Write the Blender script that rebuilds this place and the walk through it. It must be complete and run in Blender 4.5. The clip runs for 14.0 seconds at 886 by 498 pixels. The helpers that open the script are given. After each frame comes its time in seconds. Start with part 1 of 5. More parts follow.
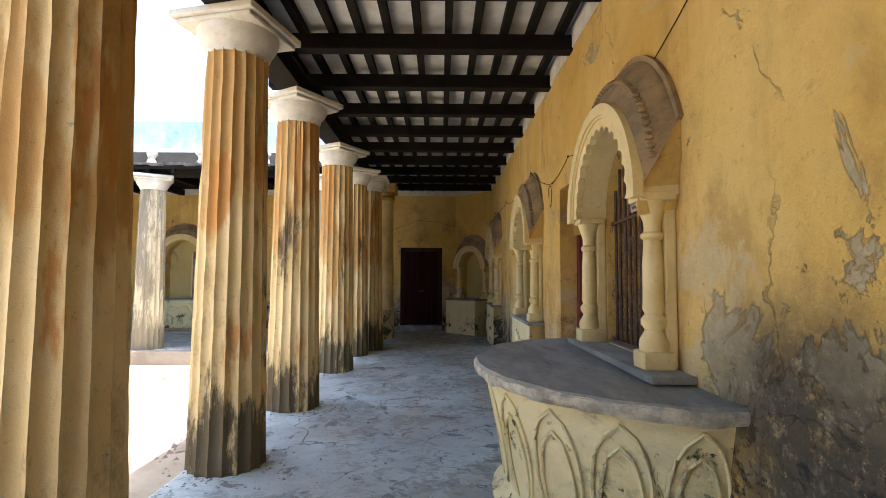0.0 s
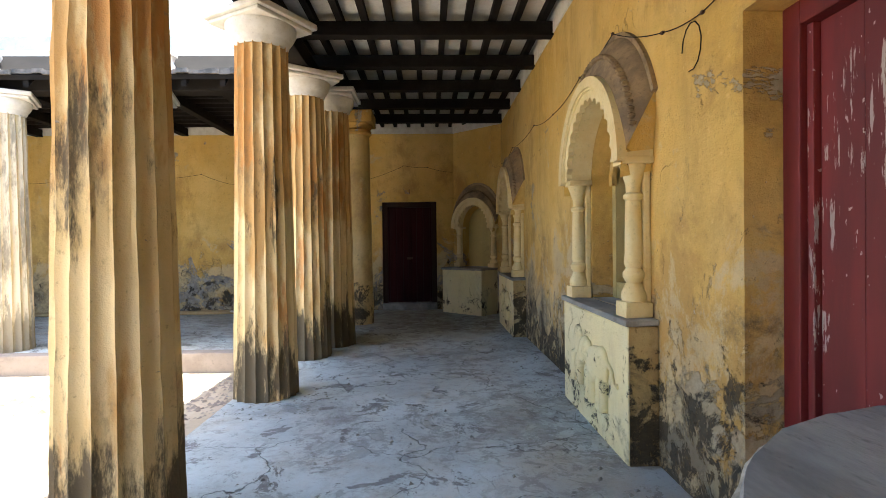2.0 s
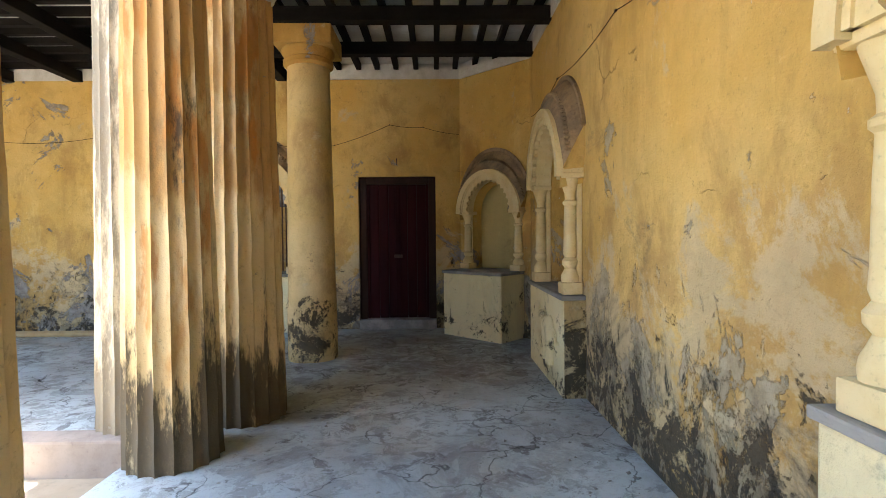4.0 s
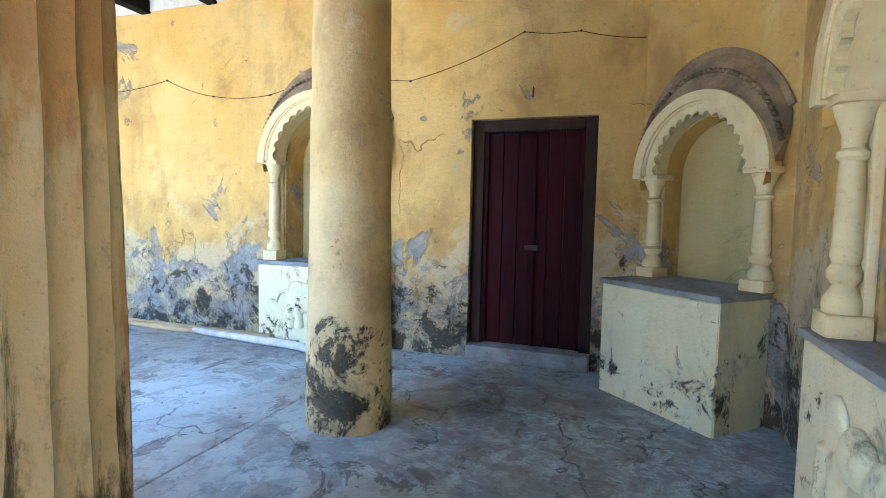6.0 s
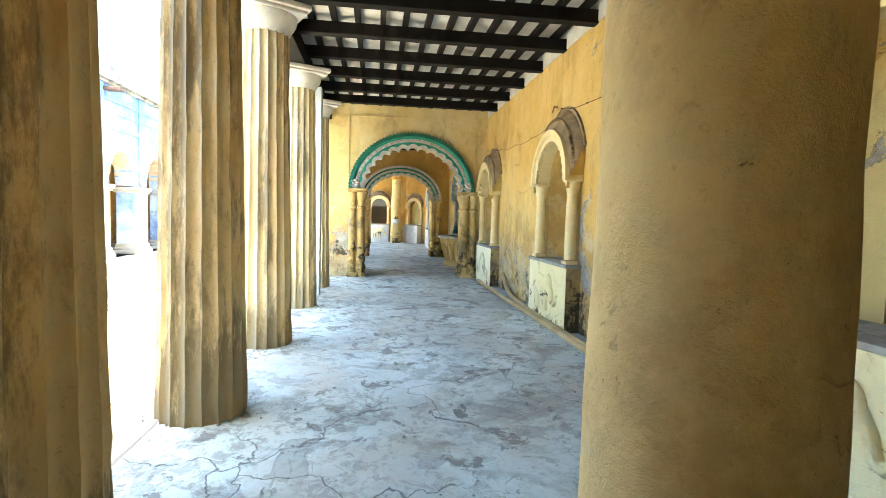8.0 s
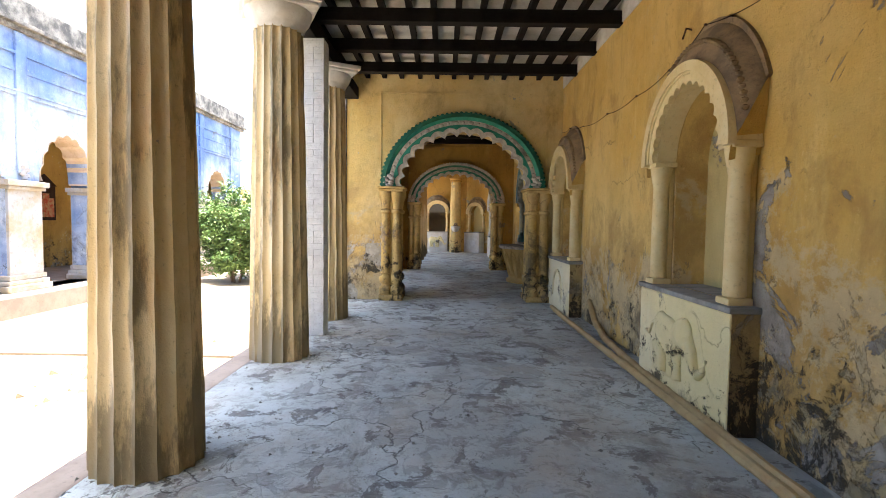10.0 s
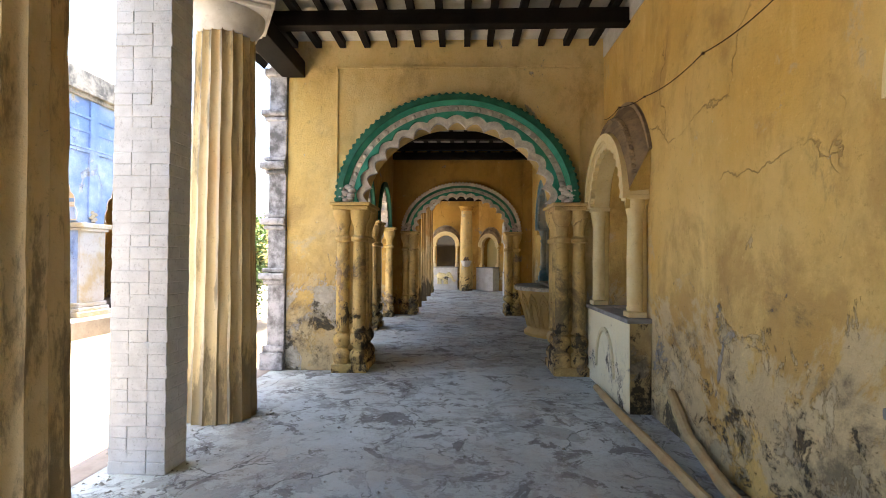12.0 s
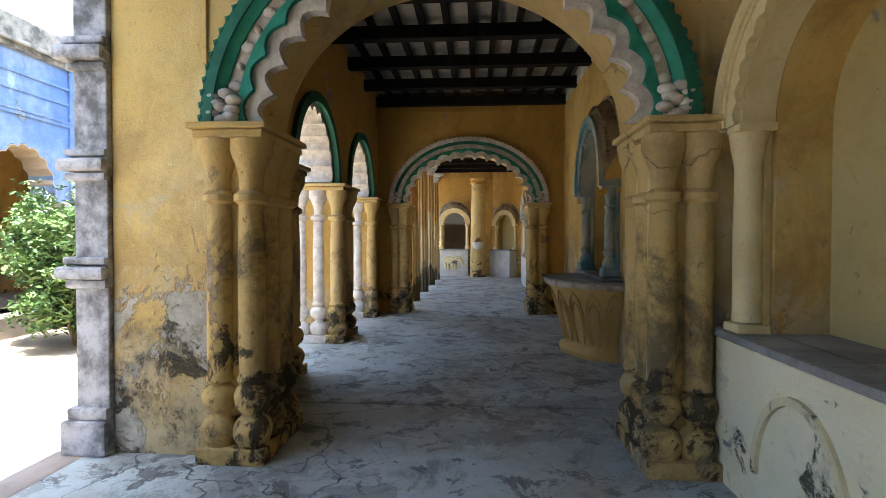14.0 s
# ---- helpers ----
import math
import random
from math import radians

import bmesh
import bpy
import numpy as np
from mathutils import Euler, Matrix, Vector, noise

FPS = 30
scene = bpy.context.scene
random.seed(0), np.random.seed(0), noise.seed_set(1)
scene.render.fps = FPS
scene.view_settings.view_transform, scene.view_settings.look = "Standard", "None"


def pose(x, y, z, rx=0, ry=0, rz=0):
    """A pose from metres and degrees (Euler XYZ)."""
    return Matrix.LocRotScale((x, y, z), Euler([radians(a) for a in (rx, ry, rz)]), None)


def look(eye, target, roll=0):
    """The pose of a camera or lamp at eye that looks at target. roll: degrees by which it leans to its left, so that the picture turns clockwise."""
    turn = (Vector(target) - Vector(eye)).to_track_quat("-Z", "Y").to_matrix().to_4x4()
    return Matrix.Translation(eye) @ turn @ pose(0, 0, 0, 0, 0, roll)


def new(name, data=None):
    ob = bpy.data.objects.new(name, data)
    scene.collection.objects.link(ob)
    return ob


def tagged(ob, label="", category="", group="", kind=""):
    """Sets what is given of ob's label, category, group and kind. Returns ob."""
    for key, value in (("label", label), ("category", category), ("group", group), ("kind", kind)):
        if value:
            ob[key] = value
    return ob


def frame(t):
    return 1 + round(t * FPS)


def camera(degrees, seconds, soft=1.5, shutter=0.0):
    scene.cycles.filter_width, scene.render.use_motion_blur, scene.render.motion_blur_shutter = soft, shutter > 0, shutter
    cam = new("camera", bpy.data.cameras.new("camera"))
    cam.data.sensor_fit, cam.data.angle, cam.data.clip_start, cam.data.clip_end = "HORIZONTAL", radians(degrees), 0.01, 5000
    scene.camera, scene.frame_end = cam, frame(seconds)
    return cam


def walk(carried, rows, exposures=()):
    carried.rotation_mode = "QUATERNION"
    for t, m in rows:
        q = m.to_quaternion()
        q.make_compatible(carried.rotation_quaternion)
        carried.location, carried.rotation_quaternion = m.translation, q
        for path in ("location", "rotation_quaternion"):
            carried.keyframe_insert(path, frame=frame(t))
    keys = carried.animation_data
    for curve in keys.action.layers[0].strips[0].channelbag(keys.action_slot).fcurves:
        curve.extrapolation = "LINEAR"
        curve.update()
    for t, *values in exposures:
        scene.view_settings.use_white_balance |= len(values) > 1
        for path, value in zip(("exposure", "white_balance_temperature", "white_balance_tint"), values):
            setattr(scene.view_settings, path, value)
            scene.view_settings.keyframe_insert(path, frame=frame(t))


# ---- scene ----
cam = camera(82.1, 14.0, 0.9)
METRES, EYE, TILT, LEAN, TURN = 21.2, 1.4, 0.0, 0.0, -0.2
ROWS = [
    (0.0, 0.0, 0.0, 0.0, -0.02, 3.23, -0.28),
    (0.5, -0.003, 0.0392, -0.0005, -0.11, 3.17, -0.37),
    (1.0, -0.0056, 0.0797, -0.0019, -0.39, 2.28, -0.1),
    (1.5, -0.0073, 0.1205, -0.0039, -1.26, 0.37, 0.48),
    (2.0, -0.0062, 0.1573, -0.0031, -1.28, -0.6, 0.67),
    (2.5, -0.0063, 0.196, -0.0015, -1.15, -0.92, 0.69),
    (3.0, -0.0046, 0.2345, -0.0019, -1.24, -1.0, 0.63),
    (5.5, 0.0068, 0.4192, -0.0037, 6.98, -3.24, -0.23),
    (6.0, 0.0114, 0.4529, -0.0042, 19.72, -3.68, -1.21),
    (6.5, 0.017, 0.4852, -0.0039, 37.34, -3.86, -1.94),
    (7.0, 0.0167, 0.5168, -0.0034, 57.19, -4.69, -2.11),
    (7.5, 0.0047, 0.5417, -0.0029, 75.65, -4.07, -2.49),
    (10.0, -0.1515, 0.5803, -0.0044, 90.36, -2.89, -0.77),
    (10.5, -0.1865, 0.5877, -0.0041, 90.48, -2.95, -0.75),
    (11.0, -0.2216, 0.5919, -0.0038, 90.67, -2.68, -0.75),
    (11.5, -0.2582, 0.5964, -0.0041, 91.26, 0.02, -0.6),
    (12.0, -0.2938, 0.5988, -0.0051, 92.46, 0.98, -0.42),
    (12.5, -0.3285, 0.6001, -0.0061, 94.2, -0.59, -0.42),
    (13.0, -0.3659, 0.6013, -0.0062, 94.27, -1.01, -0.28),
    (13.5, -0.4032, 0.6023, -0.0061, 94.26, -0.96, -0.13),
    (14.0, -0.4409, 0.6038, -0.0066, 94.09, -1.05, -0.09),
]
EXPOSURES = [(0.0, 2.5, 6250, 7), (1.5, 2.9, 6250, 7), (3.0, 2.8, 6300, 7), (5.3, 4.78, 5500, 5), (6.0, 4.8, 4650, 2), (6.5, 4.75, 4200, 4), (7.0, 4.7, 4400, -3), (7.5, 4.37, 5500, -12), (7.7, 4.3, 5800, -10), (9.8, 2.9, 6500, 9), (11.0, 2.9, 6700, 10), (12.0, 3.0, 6750, 10), (13.0, 3.0, 6350, 6), (14.0, 2.7, 6000, 5)]
walk(cam, [(t, pose(0, 0, EYE, TILT, LEAN, TURN) @ pose(METRES * x, METRES * y, METRES * z, 90 + pitch, roll, yaw)) for t, x, y, z, yaw, pitch, roll in ROWS], EXPOSURES)

# ---- light ----
world = bpy.data.worlds.new("world")
scene.world = world
world.use_nodes = True
sky = world.node_tree.nodes.new("ShaderNodeTexSky")
sky.sky_type, sky.sun_disc = "NISHITA", False
SUN = Vector((-0.145, -0.02, -1.0))
sky.sun_elevation = math.atan2(1.0, math.hypot(SUN.x, SUN.y))
sky.sun_rotation = math.atan2(-SUN.x, -SUN.y)
sky.air_density, sky.dust_density = 1.2, 3.0
back = world.node_tree.nodes["Background"]
back.inputs["Strength"].default_value = 0.15
world.node_tree.links.new(sky.outputs["Color"], back.inputs["Color"])
sun = new("sun", bpy.data.lights.new("sun", "SUN"))
sun.data.energy, sun.data.angle, sun.data.color = 5.0, radians(0.6), (1.0, 0.95, 0.86)
sun.matrix_world = look(-20 * SUN, (0, 0, 0))


# ---- materials ----
class Nodes:
    """A short hand for node trees."""

    def __init__(self, name, rough=0.85):
        self.mat = bpy.data.materials.new(name)
        self.mat.use_nodes = True
        self.nt = self.mat.node_tree
        self.bsdf = self.nt.nodes["Principled BSDF"]
        self.bsdf.inputs["Roughness"].default_value = rough
        self.pos = self.nt.nodes.new("ShaderNodeNewGeometry").outputs["Position"]

    def put(self, socket, value):
        if isinstance(value, bpy.types.NodeSocket):
            self.nt.links.new(value, socket)
        elif isinstance(value, tuple) and len(value) == 3 and len(socket.default_value) == 4:
            socket.default_value = (*value, 1)
        else:
            socket.default_value = value

    def noise(self, scale, detail=4, rough=0.6, stretch=None, shift=0.0, warp=0.0):
        v = self.pos
        if stretch or shift:
            m = self.nt.nodes.new("ShaderNodeMapping")
            m.inputs["Scale"].default_value = stretch or (1, 1, 1)
            m.inputs["Location"].default_value = (shift, shift * 0.7, shift * 1.3)
            self.put(m.inputs["Vector"], v)
            v = m.outputs[0]
        n = self.nt.nodes.new("ShaderNodeTexNoise")
        self.put(n.inputs["Vector"], v)
        n.inputs["Scale"].default_value, n.inputs["Detail"].default_value = scale, detail
        n.inputs["Roughness"].default_value, n.inputs["Distortion"].default_value = rough, warp
        return n.outputs["Fac"]

    def cells(self, scale, edge=True, warp=0.25):
        n = self.nt.nodes.new("ShaderNodeTexNoise")
        self.put(n.inputs["Vector"], self.pos)
        n.inputs["Scale"].default_value, n.inputs["Detail"].default_value = 2.2, 5
        mul = self.nt.nodes.new("ShaderNodeVectorMath")
        mul.operation = "MULTIPLY_ADD"
        self.put(mul.inputs[0], n.outputs["Color"])
        mul.inputs[1].default_value = (warp, warp, warp)
        self.put(mul.inputs[2], self.pos)
        v = self.nt.nodes.new("ShaderNodeTexVoronoi")
        v.feature = "DISTANCE_TO_EDGE" if edge else "F1"
        v.inputs["Scale"].default_value = scale
        self.put(v.inputs["Vector"], mul.outputs[0])
        return v.outputs["Distance"]

    def axis(self, k):
        s = self.nt.nodes.new("ShaderNodeSeparateXYZ")
        self.put(s.inputs[0], self.pos)
        return s.outputs[k]

    def calc(self, op, a, b=0.0, c=0.0):
        m = self.nt.nodes.new("ShaderNodeMath")
        m.operation = op
        for k, v in enumerate((a, b, c)):
            self.put(m.inputs[k], v)
        return m.outputs[0]

    def span(self, v, a, b, lo=0.0, hi=1.0):
        m = self.nt.nodes.new("ShaderNodeMapRange")
        m.interpolation_type = "SMOOTHSTEP"
        for k, w in enumerate((v, a, b, lo, hi)):
            self.put(m.inputs[k], w)
        return m.outputs[0]

    def mix(self, f, a, b, mode="MIX"):
        m = self.nt.nodes.new("ShaderNodeMix")
        m.data_type, m.blend_type = "RGBA", mode
        self.put(m.inputs[0], f)
        self.put(m.inputs[6], a)
        self.put(m.inputs[7], b)
        return m.outputs[2]

    def piece(self):
        return self.nt.nodes.new("ShaderNodeObjectInfo").outputs["Random"]

    def done(self, colour, bump=None, strength=0.3, dist=0.01, rough=None):
        self.put(self.bsdf.inputs["Base Color"], colour)
        if rough is not None:
            self.put(self.bsdf.inputs["Roughness"], rough)
        if bump is not None:
            b = self.nt.nodes.new("ShaderNodeBump")
            b.inputs["Strength"].default_value, b.inputs["Distance"].default_value = strength, dist
            self.put(b.inputs["Height"], bump)
            self.put(self.bsdf.inputs["Normal"], b.outputs[0])
        return self.mat


def plaster(name, base, pale, damp=1.0, mould=1.0, bare=((0.17, 0.175, 0.18), (0.33, 0.33, 0.32)), reach=1.7, stain=False, zone=None, grain=1.0):
    """Old lime wash: two tints, bare cream and grey damp patches, black mould, chips and hair cracks."""
    n = Nodes(name, 0.9)
    z = n.axis(2)
    big, mid, fine, grit = n.noise(0.55, 6), n.noise(2.3, 8, 0.7), n.noise(30, 5, 0.75), n.noise(110, 3, 0.7)
    streak = n.noise(1.9, 7, 0.65, (1, 1, 0.16), 3.0)
    worse = n.span(n.axis(0), *zone) if zone else 0.0
    c = n.mix(n.span(big, 0.36, 0.66), base, pale)
    c = n.mix(n.span(mid, 0.45, 0.72, 0, 0.35 * grain), c, tuple(v * 0.62 for v in base))
    c = n.mix(n.span(streak, 0.52, 0.74, 0, 0.42 * grain), c, (base[0] * 0.5, base[1] * 0.47, base[2] * 0.5))
    pale_run = n.noise(2.4, 6, 0.65, (1, 1, 0.3), 31.0)
    c = n.mix(n.span(pale_run, 0.58, 0.74, 0, 0.4), c, tuple(min(0.85, v * 1.25 + 0.05) for v in pale))
    umber = n.calc("ADD", n.noise(1.5, 9, 0.7, (1, 1, 0.7), 47.0, 0.3), n.calc("MULTIPLY", n.span(z, 0.5, 2.4, 1, 0), 0.14 * damp))
    c = n.mix(n.span(umber, 0.5, 0.68, 0, 0.55 * grain), c, (base[0] * 0.5, base[1] * 0.44, base[2] * 0.5))
    low = n.span(z, 0.2, 2.2, 1, 0)
    wash = n.calc("ADD", n.noise(1.1, 10, 0.74, None, 7.0, 0.4), n.calc("MULTIPLY", low, 0.18 * damp))
    c = n.mix(n.span(wash, 0.60, 0.66, 0, 0.7), c, n.mix(n.span(mid, 0.4, 0.6), (0.6, 0.5, 0.3), (0.5, 0.42, 0.26)))
    patch = n.calc("ADD", n.noise(1.25, 10, 0.7, None, 13.0, 0.6), n.calc("ADD", n.calc("MULTIPLY", n.span(z, 0.5, 2.3, 1, 0), 0.10 * damp), worse))
    grey = n.mix(n.span(n.noise(7, 6, 0.7, None, 2.0), 0.35, 0.65), *bare)
    c = n.mix(n.span(patch, 0.625, 0.645, 0, 0.85), c, grey)
    veil = n.calc("ADD", n.noise(1.4, 10, 0.78, None, 41.0, 0.5), n.calc("MULTIPLY_ADD", n.span(z, 0.1, reach, 1, 0), 0.05 + 0.1 * mould, -0.05))
    c = n.mix(n.span(veil, 0.55, 0.72, 0, 0.78), c, (0.08, 0.07, 0.05))
    rot = n.calc("ADD", n.noise(3.4, 11, 0.78, None, 21.0, 0.4), n.calc("MULTIPLY_ADD", n.span(z, 0.0, 1.3, 1, 0), 0.08 + 0.11 * mould, -0.08))
    rot = n.calc("ADD", rot, n.calc("MULTIPLY", worse, 0.5))
    c = n.mix(n.span(rot, 0.575, 0.625, 0, 0.92), c, (0.035, 0.03, 0.02))
    flakes = n.calc("ADD", n.noise(4.6, 10, 0.72, (1, 1, 0.8), 81.0, 0.5), n.calc("MULTIPLY_ADD", n.span(z, 0.2, 2.0, 1, 0), 0.07 + 0.1 * damp, -0.13))
    c = n.mix(n.span(flakes, 0.575, 0.585, 0, 0.5 * grain), c, n.mix(n.span(n.noise(1.7, 4, 0.6, None, 19.0), 0.42, 0.55), (0.58, 0.5, 0.31), (0.34, 0.3, 0.21)))
    c = n.mix(n.calc("MULTIPLY", n.calc("MULTIPLY", n.span(flakes, 0.56, 0.574), n.span(flakes, 0.59, 0.576)), 0.55), c, (0.13, 0.09, 0.035))
    if stain:
        soot = n.calc("MULTIPLY", n.span(n.axis(1), 2.0, 2.75, 1, 0), n.span(n.calc("ADD", z, n.calc("MULTIPLY", n.noise(1.6, 8, 0.7, None, 53.0), 0.9)), 1.3, 2.1, 1, 0))
        soot = n.calc("MULTIPLY", soot, n.span(n.noise(7.0, 9, 0.75, None, 59.0), 0.3, 0.48, 0.5, 1.0))
        c = n.mix(n.calc("MULTIPLY", soot, 0.94), c, (0.034, 0.03, 0.024))
    chip = n.noise(9.0, 6, 0.7, (1, 1, 0.7), 55.0)
    c = n.mix(n.span(chip, 0.69, 0.71, 0, 0.8), c, (0.62, 0.57, 0.45))
    c = n.mix(n.span(fine, 0.6, 0.76, 0, 0.5 * grain), c, tuple(v * 0.35 for v in base))
    c = n.mix(n.span(grit, 0.66, 0.76, 0, 0.35), c, (0.08, 0.06, 0.04))
    speck = n.noise(12, 8, 0.82, None, 64.0)
    c = n.mix(n.span(speck, 0.56, 0.68, 0, 0.45 * grain), c, tuple(v * 0.45 for v in base))
    c = n.mix(n.span(speck, 0.43, 0.32, 0, 0.35), c, tuple(min(0.85, v * 1.15 + 0.06) for v in pale))
    crack = n.calc("MULTIPLY", n.span(n.cells(0.9, True, 0.6), 0.002, 0.006, 1, 0), n.span(n.noise(0.9, 3, 0.5, None, 60.0), 0.56, 0.62))
    c = n.mix(n.calc("MULTIPLY", crack, 0.4 * grain), c, (0.1, 0.07, 0.04))
    h = n.calc("ADD", n.calc("MULTIPLY", mid, 0.8), n.calc("MULTIPLY", fine, 0.3))
    h = n.calc("SUBTRACT", h, n.span(flakes, 0.57, 0.585, 0, 0.2))
    h = n.calc("SUBTRACT", h, n.span(rot, 0.575, 0.625, 0, 0.3))
    h = n.calc("SUBTRACT", h, n.span(patch, 0.625, 0.645, 0, 0.35))
    h = n.calc("SUBTRACT", h, n.calc("ADD", n.span(chip, 0.69, 0.71, 0, 0.3), n.calc("MULTIPLY", crack, 0.4)))
    return n.done(c, h, 0.85, 0.026)


def simple(name, base, other, scale=6.0, rough=0.8, stretch=None, dirt=0.35, bump=0.3, dist=0.006):
    n = Nodes(name, rough)
    a, b = n.noise(scale, 6, 0.65, stretch), n.noise(scale * 7, 4, 0.65, stretch, 5.0)
    c = n.mix(n.span(a, 0.35, 0.65), base, other)
    c = n.mix(n.span(b, 0.55, 0.75, 0, dirt), c, tuple(0.35 * v for v in base))
    g = n.noise(scale * 26, 3, 0.7, stretch, 8.0)
    c = n.mix(n.span(g, 0.6, 0.78, 0, dirt * 0.8), c, tuple(0.3 * v for v in other))
    return n.done(c, n.calc("ADD", a, n.calc("MULTIPLY", b, 0.4)), bump, dist)


YELLOW = plaster("yellow_plaster", (0.62, 0.40, 0.10), (0.70, 0.51, 0.19))
YELLOW_N = plaster("yellow_plaster_flaking", (0.62, 0.40, 0.10), (0.70, 0.51, 0.19), mould=0.85, zone=(-8.1, -6.2, -0.085, 0.012))
YELLOW_X = plaster("yellow_plaster_pale_patches", (0.7, 0.5, 0.17), (0.78, 0.64, 0.34), 1.0, 0.7, ((0.36, 0.35, 0.32), (0.52, 0.5, 0.44)), 1.2)
YELLOW_E = plaster("yellow_plaster_mouldy", (0.62, 0.40, 0.10), (0.70, 0.50, 0.18), 0.95, 1.2, ((0.3, 0.26, 0.17), (0.46, 0.4, 0.28)), 2.0, True)
# deeper ochre paint, lowered further in colour for the shade in the hall
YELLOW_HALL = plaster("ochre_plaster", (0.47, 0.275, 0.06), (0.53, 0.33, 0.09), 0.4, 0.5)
CREAM = plaster("cream_plaster", (0.77, 0.68, 0.37), (0.81, 0.73, 0.47), -0.2, 0.3, grain=0.5)
CREAM_PALE = plaster("pale_cream_plaster", (0.84, 0.77, 0.5), (0.87, 0.82, 0.6), -0.4, 0.1, grain=0.25)
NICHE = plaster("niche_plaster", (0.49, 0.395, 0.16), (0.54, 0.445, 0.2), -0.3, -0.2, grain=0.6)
JAMB = simple("tan_jamb", (0.6, 0.46, 0.2), (0.5, 0.37, 0.15), 4, 0.88)
TRIM_CREAM = simple("cream_trim", (0.76, 0.64, 0.36), (0.7, 0.56, 0.28), 5, 0.85)
HOOD = simple("brown_hood", (0.2, 0.15, 0.1), (0.36, 0.26, 0.15), 5, 0.9, None, 0.55, 0.7, 0.014)
WHITE = simple("white_lime", (0.66, 0.65, 0.62), (0.55, 0.53, 0.49), 5, 0.9, None, 0.3)
TIMBER = simple("black_timber", (0.007, 0.006, 0.0055), (0.012, 0.010, 0.009), 3, 0.85)
GREEN = simple("green_paint", (0.014, 0.19, 0.125), (0.035, 0.3, 0.21), 5, 0.7)
RED = simple("red_paint", (0.15, 0.012, 0.014), (0.10, 0.009, 0.010), 4, 0.6, (1, 1, 0.2), 0.3)
FRAME = simple("door_timber", (0.05, 0.025, 0.018), (0.03, 0.018, 0.014), 4, 0.7, (1, 1, 0.15))
BLUE = plaster("blue_wash", (0.17, 0.27, 0.52), (0.56, 0.62, 0.7), 0.0, 0.5, ((0.13, 0.15, 0.2), (0.45, 0.46, 0.48)), 4.5)
PALE_BLUE = plaster("pale_blue_wash", (0.2, 0.3, 0.42), (0.28, 0.38, 0.48), -0.5, -0.3)
# white lime darkened in colour: the dimness of the hall ceiling is painted in
SHADED_LIME = simple("shaded_lime", (0.34, 0.32, 0.29), (0.25, 0.23, 0.2), 4, 0.9)
RIM_LIME = simple("chipped_lime", (0.6, 0.57, 0.48), (0.3, 0.28, 0.23), 9, 0.9, None, 0.75, 0.9, 0.02)
SLAB = simple("grey_slab", (0.2, 0.2, 0.19), (0.34, 0.335, 0.31), 4, 0.85, (1, 0.35, 1), 0.55, 0.6, 0.01)
# near-black colour that stands in for unlit depth
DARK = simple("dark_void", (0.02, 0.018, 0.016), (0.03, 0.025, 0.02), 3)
LEAF = simple("leaf", (0.045, 0.1, 0.022), (0.15, 0.23, 0.06), 3, 0.5, None, 0.2)
BARK = simple("bark", (0.12, 0.09, 0.06), (0.2, 0.15, 0.1), 8)
STONE = simple("grey_stone", (0.13, 0.128, 0.125), (0.36, 0.355, 0.34), 7, 0.9, None, 0.7, 0.8, 0.02)
RUST = simple("rusty_iron", (0.06, 0.03, 0.022), (0.1, 0.05, 0.03), 20, 0.75)
BAMBOO = simple("bamboo", (0.45, 0.34, 0.17), (0.35, 0.24, 0.11), 4, 0.6, (1, 1, 1))


